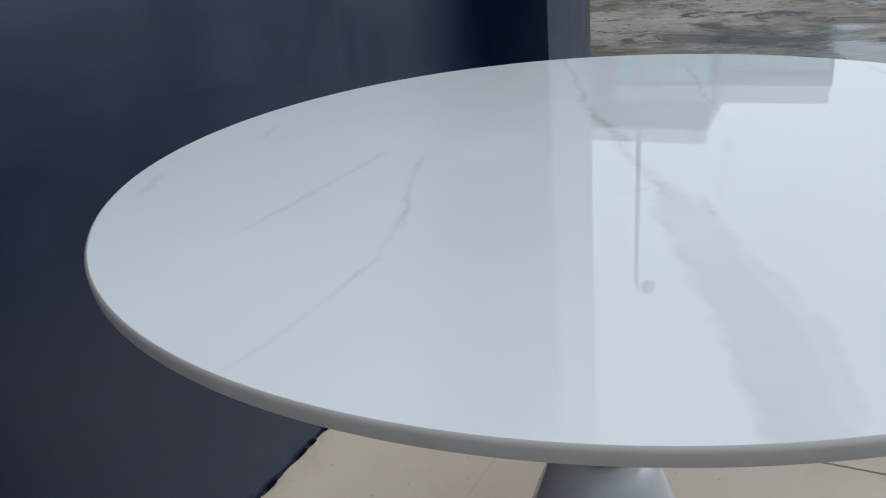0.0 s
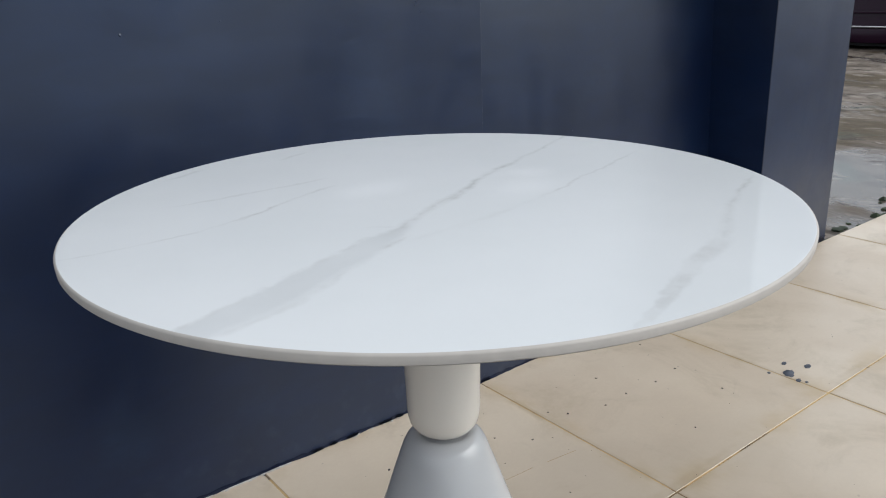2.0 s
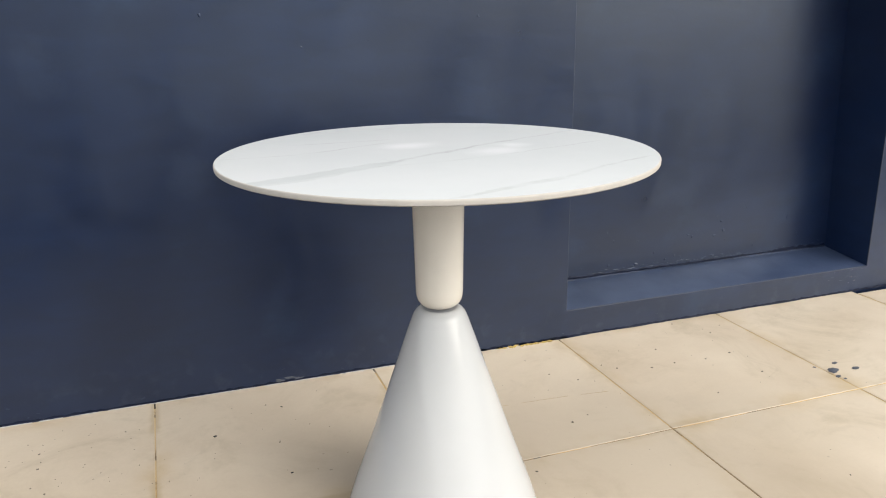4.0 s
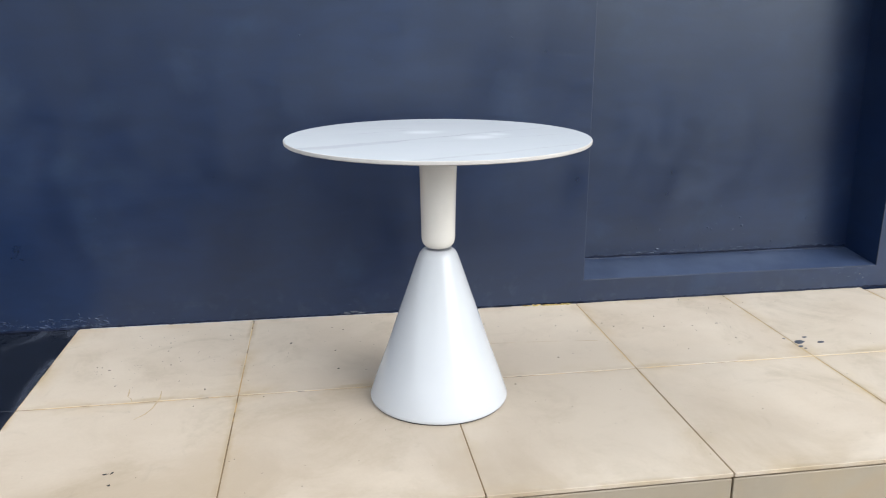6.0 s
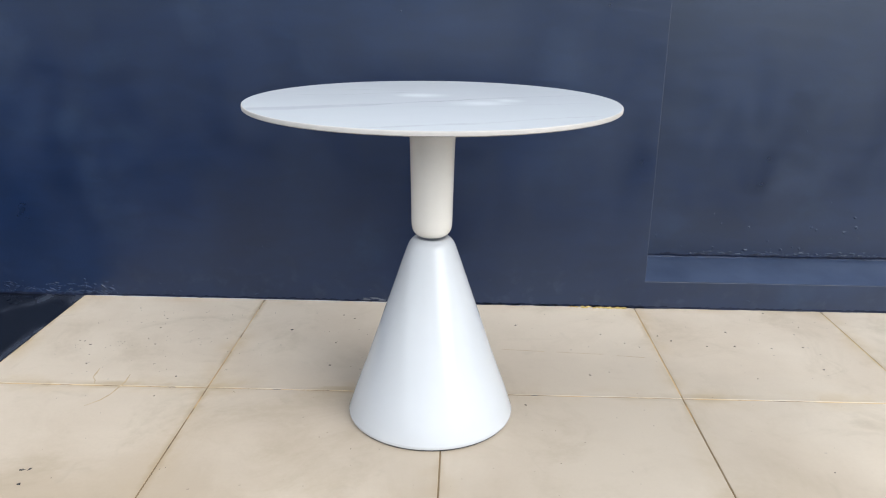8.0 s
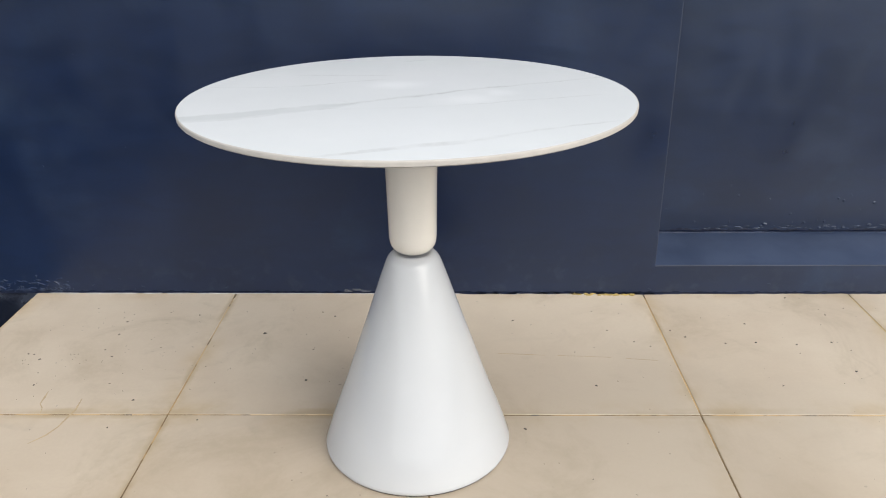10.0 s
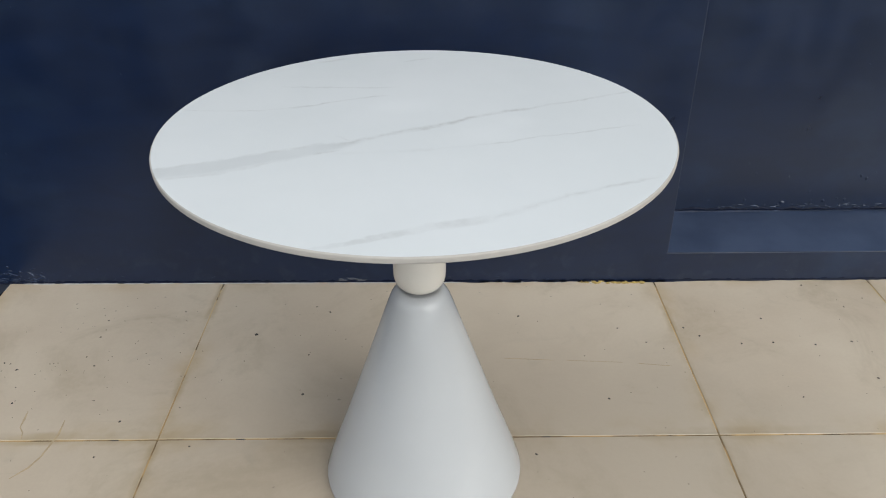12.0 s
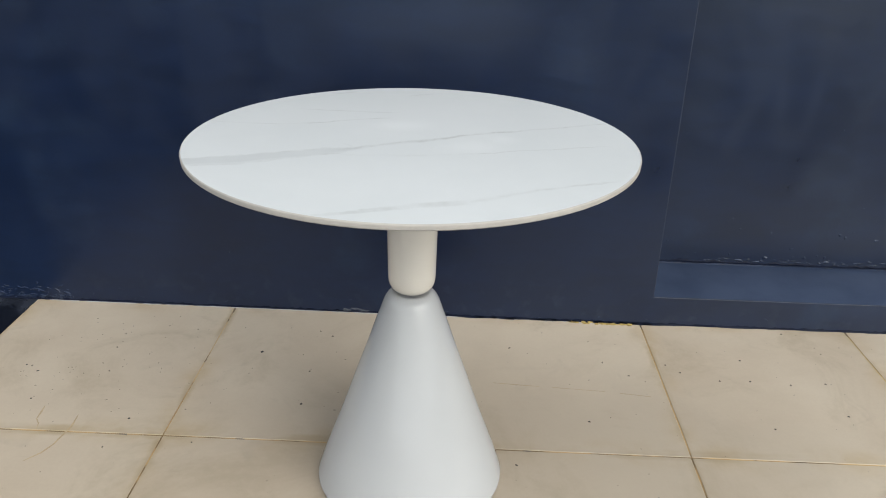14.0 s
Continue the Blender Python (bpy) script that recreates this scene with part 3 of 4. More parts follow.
def build_wall():
    """The navy wall with a shallow blind niche; it is one side of a plain block that runs back from it."""
    bm = bmesh.new()
    xs, zs = [WALL_L, NX0, NX1, WALL_R], [YARD_Z - 0.1, NZ0, NZ1, WALL_H]
    v = {(i, j): bm.verts.new((x, face(x), z)) for i, x in enumerate(xs) for j, z in enumerate(zs)}
    for i in range(3):
        for j in range(3):
            if (i, j) != (1, 1):
                bm.faces.new((v[i, j], v[i + 1, j], v[i + 1, j + 1], v[i, j + 1]))
    b = [bm.verts.new(c) for c in ((NX0, ND, NZB), (NX1, ND, NZB), (NX1, ND + LEAN, NZ1), (NX0, ND + LEAN, NZ1))]
    rim = [v[1, 1], v[2, 1], v[2, 2], v[1, 2]]
    for i in range(4):
        j = (i + 1) % 4
        bm.faces.new((rim[i], rim[j], b[j], b[i]))
    bm.faces.new(b)
    back = [bm.verts.new(c) for c in ((WALL_L, 7.0, zs[0]), (WALL_R, 7.0, zs[0]), (WALL_R, 7.0, WALL_H), (WALL_L, 7.0, WALL_H))]
    bm.faces.new((v[3, 0], back[1], back[2], v[3, 3], v[3, 2], v[3, 1]))
    bm.faces.new((back[0], v[0, 0], v[0, 1], v[0, 2], v[0, 3], back[3]))
    bm.faces.new(back)
    bm.faces.new((v[0, 3], v[1, 3], v[2, 3], v[3, 3], back[2], back[3]))
    bm.faces.new((v[3, 0], v[2, 0], v[1, 0], v[0, 0], back[0], back[1]))
    sharp = [e for e in bm.edges if e.verts[0] in rim and e.verts[1] in rim]
    sharp += [e for e in bm.edges if all(abs(k.co.x - WALL_R) < 1e-6 and abs(k.co.y) < 1e-6 for k in e.verts)]
    worn = bmesh.ops.bevel(bm, geom=sharp, offset=0.0028, segments=3, affect="EDGES", profile=0.5)["faces"]
    # bevel faces take a worn, paler navy with the edge highlight in it
    for f in worn:
        f.material_index = 1
    return solid("wall_north", bm, (WALL_PAINT, WORN_LIT_EDGE), "dark navy painted plaster wall with a shallow blind niche", "wall", kind="structure")


def build_yard():
    bm = bmesh.new()
    cuts = [-600, -60, -12, -4, 0, 4, 8, 12, 16, 30, 80, 600]
    grid = {(i, j): bm.verts.new((x, y, YARD_Z)) for i, x in enumerate(cuts) for j, y in enumerate(cuts)}
    for i in range(len(cuts) - 1):
        for j in range(len(cuts) - 1):
            bm.faces.new((grid[i, j], grid[i + 1, j], grid[i + 1, j + 1], grid[i, j + 1]))
    return solid("ground", bm, YARD, "wet patchy concrete yard with silt and puddles", "ground", kind="structure")


def build_platform():
    """The raised tiled step: a grout bed that carries the tiles."""
    bm = box(-1.8, 2.905, -1.192, -0.024, YARD_Z, -0.0015)
    floor = solid("floor", bm, GROUT, "raised step of worn beige tiles with yellowed joints", "floor", kind="structure")
    side = box(-3.61, -1.8005, -1.192, 0.02, YARD_Z, -0.003)
    part("black_floor_bed", side, WHITE_GROUT, floor, "white-grouted bed under black tiles")
    return floor


def build_unseen_side_wall():
    """An added, unseen wall that closes the step on its black-tiled side and darkens reflections."""
    bm = box(-3.83, -3.612, -6.0, -0.002, YARD_Z - 0.05, 0.8, 0.006, 2)
    return solid("unseen_wall_west", bm, WALL_PAINT, "added unseen navy wall that darkens reflections", "wall", kind="structure")


build_wall()
build_unseen_side_wall()
build_yard()
floor = build_platform()


# ---------------------------------------------------------------- pedestal table
TX, TY, TH, TR = -0.630, -0.679, 0.741, 0.4005


def build_table():
    t = holder("pedestal_table", "round white marble-topped pedestal table with a glossy white cone base", "table", pose(TX, TY, 0))
    h = TH
    top = [(0, h - 0.0107), (TR - 0.006, h - 0.0107), (TR - 0.003, h - 0.0102), (TR - 0.0008, h - 0.0085), (TR - 0.0004, h - 0.0022), (TR - 0.0009, h - 0.0010), (TR - 0.0018, h - 0.0003), (TR - 0.0026, h), (TR - 0.0032, h), (TR - 0.0050, h), (0, h)]
    bm = lathe(top, 192)
    for f in bm.faces:
        c = f.calc_center_median()
        f.material_index = 0 if c.z > h - 0.00005 else 1
    part("tabletop", bm, (MARBLE, SLAB_EDGE), t, "thin polished white slab with grey veins")
    stem = [(0, 0.4375), (0.0225, 0.4378), (0.0285, 0.4392), (0.0335, 0.4416), (0.0376, 0.4450), (0.0410, 0.4492), (0.0437, 0.4545), (0.0453, 0.4615), (0.0461, 0.4690), (0.0463, 0.4770)]
    stem += [(0.0466, 0.500), (0.0481, 0.582), (0.0496, 0.644), (0.0508, 0.672), (0.0530, 0.695), (0.0570, 0.715), (0.0610, 0.7300), (0, 0.7300)]
    part("stem", lathe(stem), STEM_LACQUER, t, "glossy white stem with a rounded lower end")
    cone = [(0, 0.003), (0.1900, 0.003), (0.1945, 0.0045), (0.1962, 0.009), (0.1955, 0.014), (0.1769, 0.067)]
    cone += [(0.1446, 0.1545), (0.1166, 0.2370), (0.0861, 0.3250), (0.0674, 0.3805), (0.0560, 0.4125)]
    cone += [(0.0532, 0.4195), (0.0498, 0.4260), (0.0452, 0.4315), (0.0405, 0.4348), (0.0355, 0.4358), (0.0310, 0.4350), (0.0240, 0.4325), (0, 0.4320)]
    part("base_cone", lathe(cone), LACQUER, t, "glossy white lacquered cone base")
    part("foot_ring", lathe([(0.170, 0.0), (0.1915, 0.0), (0.1925, 0.003), (0.170, 0.003), (0.170, 0.0)]), BLACK_RUBBER, t, "thin black rubber ring")
    return t


build_table()


# ---------------------------------------------------------------- parked car
def build_car():
    """A parked car seen from the side; its length runs along y, its flank faces the table."""
    car = holder("parked_car", "dark purple parked car with silver alloy wheels", "car", pose(10.72, 2.57, YARD_Z))
    wheels = ((0.0, "front"), (2.65, "rear"))
    # flank outline in (y, z), from the low sill round over the roof
    outline = [(-0.88, 0.30), (-0.93, 0.48), (-0.90, 0.70), (-0.78, 0.82), (-0.10, 0.96), (0.20, 1.00), (3.05, 1.06), (3.42, 1.02), (3.58, 0.80), (3.60, 0.45), (3.52, 0.30)]
    arches = []
    for cy, _ in reversed(wheels):
        arches += [(cy + 0.37 * math.cos(a), 0.32 + 0.37 * math.sin(a)) for a in [math.pi * k / 14 for k in range(15)] if 0.32 + 0.37 * math.sin(a) > 0.27]
    low = [(p[0], max(p[1], 0.27)) for p in arches]
    ring = outline + low
    bm = bmesh.new()
    width = 1.76
    near = [bm.verts.new((0.0 + (0.05 if p[1] > 0.9 else 0.0), *p)) for p in ring]
    far = [bm.verts.new((width - (0.05 if p[1] > 0.9 else 0.0), *p)) for p in ring]
    for i in range(len(ring)):
        j = (i + 1) % len(ring)
        bm.faces.new((near[i], near[j], far[j], far[i]))
    bm.faces.new(near[::-1])
    bm.faces.new(far)
    bmesh.ops.triangulate(bm, faces=[f for f in bm.faces if len(f.verts) > 4])
    part("body", bm, CAR_PAINT, car)
    cab = bmesh.new()
    base = [(0.05, 0.15), (0.05, 3.2), (width - 0.05, 3.2), (width - 0.05, 0.15)]
    roof = [(0.25, 0.85), (0.25, 2.75), (width - 0.25, 2.75), (width - 0.25, 0.85)]
    lo = [cab.verts.new((x, y, 0.98)) for x, y in base]
    hi = [cab.verts.new((x, y, 1.42)) for x, y in roof]
    for i in range(4):
        cab.faces.new((lo[i], lo[(i + 1) % 4], hi[(i + 1) % 4], hi[i]))
    cab.faces.new(hi)
    cab.faces.new(lo[::-1])
    bmesh.ops.bevel(cab, geom=cab.edges[:], offset=0.04, segments=2, affect="EDGES")
    part("cabin_glass", cab, CAR_GLASS, car, "dark tinted windows")
    part("roof", box(0.27, width - 0.27, 0.88, 2.72, 1.405, 1.445, 0.015, 2), CAR_PAINT, car)
    part("sill", box(-0.012, 0.06, 0.40, 2.25, 0.10, 0.30, 0.012, 2), CAR_PAINT, car, "dark purple side sill")
    part("sill_trim", box(-0.018, 0.0, 0.40, 2.25, 0.315, 0.332, 0.004), CHROME, car, "thin chrome strip")
    part("rub_strip", box(-0.015, 0.005, 0.42, 2.23, 0.50, 0.535, 0.005), CAR_PAINT, car)
    # hung low so its black stands in for the shade under the car
    part("underbody", box(0.10, width - 0.10, -0.75, 3.45, 0.05, 0.30), CAR_PLASTIC, car, "black underbody hung low for the shade beneath")
    for y0, y1 in ((0.45, 1.28), (1.30, 2.15)):
        part("door_handle", box(-0.03, 0.005, y1 - 0.22, y1 - 0.06, 0.86, 0.89, 0.008), CHROME, car, "chrome door handle")
    part("headlight", box(-0.01, 0.30, -0.93, -0.80, 0.62, 0.76, 0.03, 2), LAMP_GLASS, car, "clear headlight")
    part("tail_light", box(-0.01, 0.30, 3.50, 3.61, 0.70, 0.86, 0.03, 2), plain("red_lens", (0.4, 0.01, 0.01), 0.1), car, "red tail light")
    for cy, _ in wheels:
        for x, side in ((0.11, -1), (width - 0.11, 1)):
            at = pose(x, cy, 0.32, 0, 90 * side, 0)
            w = part("wheel", lathe([(0, -0.09), (0.19, -0.09), (0.19, 0.055), (0, 0.055)], 32), CAR_PLASTIC, car, at=at)
            part("tyre", lathe([(0.225, -0.095), (0.29, -0.10), (0.315, -0.08), (0.32, 0.0), (0.315, 0.08), (0.29, 0.10), (0.225, 0.095), (0.222, 0), (0.225, -0.095)], 40), BLACK_RUBBER, w, "black tyre")
            part("rim", lathe([(0.222, -0.09), (0.230, 0.085), (0.238, 0.098), (0.226, 0.100), (0.205, 0.075), (0.200, -0.08), (0.222, -0.09)], 40), ALLOY, w, "silver alloy rim")
            hub = lathe([(0, 0.05), (0.055, 0.05), (0.060, 0.075), (0.045, 0.088), (0, 0.090)], 24)
            part("hub", hub, ALLOY, w)
            for k in range(5):
                for off in (-0.13, 0.13):
                    a = 2 * math.pi * k / 5 + off
                    sp = tube([(0.045 * math.cos(a), 0.045 * math.sin(a), 0.075), (0.13 * math.cos(a * 1.0), 0.13 * math.sin(a), 0.080), (0.222 * math.cos(a + off * 0.25), 0.222 * math.sin(a + off * 0.25), 0.084)], 0.017, 6)
                    part("spoke", sp, ALLOY, w)
    return car


car = build_car()


# ---------------------------------------------------------------- across the yard
def build_shop(name, label, x, y0, y1, levels, depth):
    """A low commercial block. levels: z0, z1, step forward, material, part name."""
    b = holder(name, label, "building", pose(x, 0, YARD_Z))
    for z0, z1, out, mat, nm in levels:
        part(nm, box(-out, depth, y0 - out * 0.3, y1 + out * 0.3, z0, z1, 0.02), mat, b)
    return b


def glaze(b, x, y0, y1, z0, z1, n):
    """A band of separate panes with a frame."""
    step = (y1 - y0) / n
    for i in range(n):
        p = part("window", box(-0.05, 0.03, y0 + i * step + 0.04, y0 + (i + 1) * step - 0.04, z0 + 0.04, z1 - 0.04, 0.01), TEAL_GLASS, b, "teal glass pane")
        part("window_frame", box(-0.06, 0.02, y0 + i * step - 0.03, y0 + i * step + 0.03, z0, z1, 0.005), FACADE, p, "pale frame")


tall = build_shop("shop_building", "pale shop building with teal glazing and a grey roof", 22.0, 2.25, 7.2, (
    (0.0, 4.6, 0.0, FACADE, "lower_wall"), (4.6, 5.8, -0.02, FACADE, "window_wall"), (5.8, 6.35, -0.02, FACADE, "upper_wall")), 7.0)
part("white_band", box(-0.10, 0.02, 2.22, 5.0, 5.8, 6.34, 0.01), FACADE_WHITE, tall, "white rendered band over the windows")


def build_canopy(b, y0, y1, z, reach, rise):
    """A deep flat roof whose underside climbs towards its front edge."""
    bm = bmesh.new()
    rim = [(7.0, z), (0.0, z), (-reach, z + rise), (-reach, z + rise + 0.10), (7.0, z + rise + 0.10)]
    ends = [[bm.verts.new((x, y, h)) for x, h in rim] for y in (y0, y1)]
    for i in range(len(rim)):
        j = (i + 1) % len(rim)
        bm.faces.new((ends[0][i], ends[0][j], ends[1][j], ends[1][i]))
    bm.faces.new(ends[0][::-1])
    bm.faces.new(ends[1])
    part("roof", bm, ROOF_GREY, b, "deep grey flat roof", smooth=False)
    part("fascia", box(-reach - 0.06, -reach - 0.002, y0 - 0.04, y1 + 0.04, z + rise - 0.03, z + rise + 0.38, 0.01), FACADE_WHITE, b, "pale roof fascia")


build_canopy(tall, 2.15, 7.25, 6.35, 1.4, 0.42)
glaze(tall, 22.0, 2.3, 4.9, 4.65, 5.78, 5)
part("end_bay", box(-0.12, 0.02, 6.0, 7.15, 0.0, 6.34, 0.02), FACADE_WHITE, tall, "white rendered bay")
low_shop = build_shop("shop_building", "low pale shop building with a long teal window band", 22.6, -0.75, 2.2, (
    (0.0, 4.6, 0.0, FACADE, "lower_wall"), (4.6, 5.6, -0.02, FACADE, "window_wall"), (5.6, 5.9, 0.30, ROOF_GREY, "eave"), (5.9, 6.45, 0.10, FACADE_WHITE, "fascia")), 7.0)
glaze(low_shop, 22.6, -0.72, 2.17, 4.65, 5.6, 8)


def build_lamp_post():
    p = holder("street_lamp", "slim grey steel lamp post with a hooked arm", "street lamp", pose(15.4, 2.80, YARD_Z))
    part("base_plate", box(-0.18, 0.18, -0.18, 0.18, 0.0, 0.03, 0.005), STEEL, p)
    part("pole", tube([(0, 0, 0.02), (0, 0, 3.0), (0, 0.02, 6.0), (0, 0.04, 9.0)], 0.060, 14, taper=0.052), STEEL, p)
    part("arm", tube([(0, 0.04, 8.98), (0, 0.0, 9.13), (0, -0.10, 9.20), (0, -0.2, 9.18)], 0.04, 10), STEEL, p)
    head = box(-0.16, 0.16, -0.38, -0.10, 8.98, 9.20, 0.04, 2)
    part("lamp_head", head, STEEL, p, "grey lamp head")
    return p


build_lamp_post()


# ---------------------------------------------------------------- marks and dirt on the step
def build_splashes():
    rng = random.Random(4)
    bm = bmesh.new()
    for x, y, rx, ry, a in ((0.619, -0.488, 0.021, 0.013, 0.5), (0.690, -0.500, 0.013, 0.008, 0.2), (0.660, -0.452, 0.010, 0.006, 0.3), (0.602, -0.524, 0.010, 0.006, 0.4), (0.609, -0.541, 0.005, 0.004, 0.0), (0.584, -0.454, 0.005, 0.004, 0.0)):
        blob(bm, x, y, 0.0002, rx, ry, a, rng=rng, rough=0.16, n=26)
    return solid("paint_splashes", bm, DARK_PAINT, "blue-black paint splashes dried on a beige tile", "paint", kind="stuff")


def build_chips():
    rng = random.Random(9)
    bm = bmesh.new()
    for x, y in ((-1.473, -0.979), (-1.458, -0.976), (-1.452, -1.028), (-1.596, -1.075), (-1.500, -1.105), (-1.484, -1.111), (-1.474, -1.108), (-1.341, -1.156), (-1.418, -1.182)):
        blob(bm, x, y, 0.0002, rng.uniform(0.004, 0.009), rng.uniform(0.002, 0.004), rng.uniform(0, 1.2), rng=rng, rough=0.5)
    left = ((-1.269, -0.130), (-0.924, -0.113), (-0.886, -0.137), (-1.061, -0.233), (-0.917, -0.318), (-0.911, -0.461), (-1.300, -0.546), (-1.318, -0.652), (-1.459, -0.319), (-1.428, -0.353), (-1.454, -0.239), (-1.459, -0.168), (-1.650, -0.340), (-1.634, -0.343), (-1.608, -0.366), (-1.565, -0.484), (-1.127, -0.623))
    right = ((-0.391, -0.163), (-0.143, -0.219), (-0.083, -0.279), (-0.045, -0.304), (0.026, -0.220), (0.057, -0.254), (0.237, -0.182), (0.233, -0.283), (0.152, -0.287), (0.334, -0.293), (0.428, -0.282), (0.404, -0.028), (0.475, -0.132), (0.227, -0.485), (-0.214, -0.485), (-0.397, -0.654), (0.428, -0.422))
    for x in (-1.291, -1.023, -0.37):
        blob(bm, x, -0.6035, -0.0015, 0.010, 0.0016, 0.0, height=0.0016, rng=rng, rough=0.2, n=10)
    for x, y in left + right:
        big = 2.3 if (x, y) in ((-1.061, -0.233), (-0.391, -0.163)) else 1.25
        k = rng.uniform(0.0014, 0.0026) * big
        blob(bm, x, y, 0.0002, k, k * rng.uniform(0.6, 1.0), rng.uniform(0, 3), rng=rng, rough=0.35, n=9)
    # finer grit, thick beside the black tiles and sparse elsewhere
    for k in range(150):
        x, y = (rng.gauss(-1.48, 0.16), rng.uniform(-0.55, -0.06)) if k < 70 else (rng.uniform(-1.68, 1.2), rng.uniform(-0.60, -0.02) if k < 120 else rng.uniform(-1.1, -0.6))
        if x < -1.68 or math.hypot(x - TX, y - TY) < 0.24:
            continue
        r = rng.uniform(0.0006, 0.0012)
        blob(bm, x, y, 0.0002, r * rng.uniform(1.0, 2.0), r, rng.uniform(0, 3), height=0.0004, rng=rng, rough=0.3, n=7)
    return solid("chip_marks", bm, CHIP, "small black chips and drips on the beige tiles", "stain", kind="stuff")


def ribbon(bm, points, width, rng, z=0.0003):
    pts = [Vector((*p, z)) for p in points]
    pairs = []
    for i, p in enumerate(pts):
        d = (pts[min(i + 1, len(pts) - 1)] - pts[max(i - 1, 0)]).normalized()
        s = Vector((-d.y, d.x, 0)) * width * rng.uniform(0.5, 1.2) * (0.35 if i in (0, len(pts) - 1) else 1)
        pairs.append((bm.verts.new(p - s), bm.verts.new(p + Vector((0, 0, 0.0005))), bm.verts.new(p + s)))
    for a, b in zip(pairs, pairs[1:]):
        bm.faces.new((a[0], b[0], b[1], a[1]))
        bm.faces.new((a[1], b[1], b[2], a[2]))


def build_rust():
    rng = random.Random(2)
    bm = bmesh.new()
    ribbon(bm, [(-1.517, -0.511), (-1.514, -0.536), (-1.512, -0.561), (-1.499, -0.578), (-1.493, -0.599)], 0.0022, rng)
    ribbon(bm, [(-1.423, -0.540), (-1.419, -0.584), (-1.429, -0.649), (-1.442, -0.680), (-1.467, -0.709)], 0.0028, rng)
    ribbon(bm, [(-0.441, -0.337), (-0.38, -0.341), (-0.323, -0.346)], 0.0019, rng)
    ribbon(bm, [(-0.29, -0.347), (-0.157, -0.356)], 0.0019, rng)
    ribbon(bm, [(-0.12, -0.361), (-0.043, -0.371)], 0.0019, rng)
    return solid("rust_marks", bm, RUST, "thin rust-brown trickle marks on the beige tiles", "stain", kind="stuff")


def build_paint_edge():
    """The ragged foot of the wall paint, lapping on to the tiles."""
    rng = random.Random(11)
    bm = bmesh.new()
    n, x0, x1 = 440, -3.61, 1.745
    prev = None
    lap = 0.006
    for i in range(n + 1):
        x = x0 + (x1 - x0) * i / n
        f = face(x)
        lap = min(0.0065 if -0.55 < x < 0.06 else 0.0042, max(0.0012, lap + rng.uniform(-0.0022, 0.0022)))
        up = 0.004 + rng.uniform(0, 0.005)
        cur = [bm.verts.new(c) for c in ((x, f - lap, 0.0004), (x, f - lap * 0.8, 0.0014), (x, f - 0.0015, 0.003), (x, f - 0.0005, up))]
        if prev:
            for k in range(3):
                bm.faces.new((prev[k], cur[k], cur[k + 1], prev[k + 1]))
        prev = cur
    return solid("paint_edge", bm, DEEP_NAVY, "ragged dark paint line where wall meets floor", "trim", kind="structure")


def crumbs(name, material, label, x0, x1, count, size, seed):
    rng = random.Random(seed)
    bm = bmesh.new()
    for _ in range(count):
        x, r = rng.uniform(x0, x1), rng.uniform(0.4, 1.0) * size
        made = bmesh.ops.create_icosphere(bm, subdivisions=1, radius=r)["verts"]
        y = face(x) - rng.uniform(0.004, 0.012)
        for k in made:
            k.co = Vector((x + k.co.x * rng.uniform(1.0, 2.4), y + k.co.y * rng.uniform(0.5, 0.9), max(0.0002, r * 0.3 + k.co.z * 0.7)))
    return solid(name, bm, material, label, "debris", kind="stuff")


def build_niche_bead():
    """Lumpy, painted-over filler where the niche's back meets its sill; its highlight is put into the paler colour."""
    rng = random.Random(15)
    bm = bmesh.new()
    prev, h = None, 0.008
    n = 170
    for i in range(n + 1):
        x = NX0 + 0.002 + (NX1 - NX0 - 0.004) * i / n
        h = min(0.0045, max(0.0008, h + rng.uniform(-0.0012, 0.0012)))
        w = h * rng.uniform(0.5, 1.0)
        z = NZB
        cur = [bm.verts.new(c) for c in ((x, ND - w, z - 0.001), (x, ND - w * 0.6, z + h * 0.35), (x, ND - 0.002, z + h), (x, ND + 0.001, z + h * 1.1))]
        if prev:
            for k in range(3):
                bm.faces.new((prev[k], cur[k], cur[k + 1], prev[k + 1]))
        prev = cur
    return solid("niche_bead", bm, SCRAPED_LIT_PALE, "lumpy painted seam with a painted highlight at the back of the niche sill", "trim", kind="structure")


def build_niche_seam_shade():
    """A ragged dark paint band just over the niche's sill, with the seam's shade put into its colour."""
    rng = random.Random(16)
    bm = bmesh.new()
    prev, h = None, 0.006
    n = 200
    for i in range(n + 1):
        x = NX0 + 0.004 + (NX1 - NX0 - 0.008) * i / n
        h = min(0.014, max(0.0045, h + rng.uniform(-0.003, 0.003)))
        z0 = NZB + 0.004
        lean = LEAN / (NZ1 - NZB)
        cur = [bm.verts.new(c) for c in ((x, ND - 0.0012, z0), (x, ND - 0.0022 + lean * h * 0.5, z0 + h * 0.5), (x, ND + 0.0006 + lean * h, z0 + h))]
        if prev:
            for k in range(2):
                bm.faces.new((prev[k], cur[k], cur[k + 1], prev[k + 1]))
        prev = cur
    return solid("niche_seam_shade", bm, DEEP_NAVY, "ragged dark paint band over the niche sill, seam shade in its colour", "trim", kind="structure")


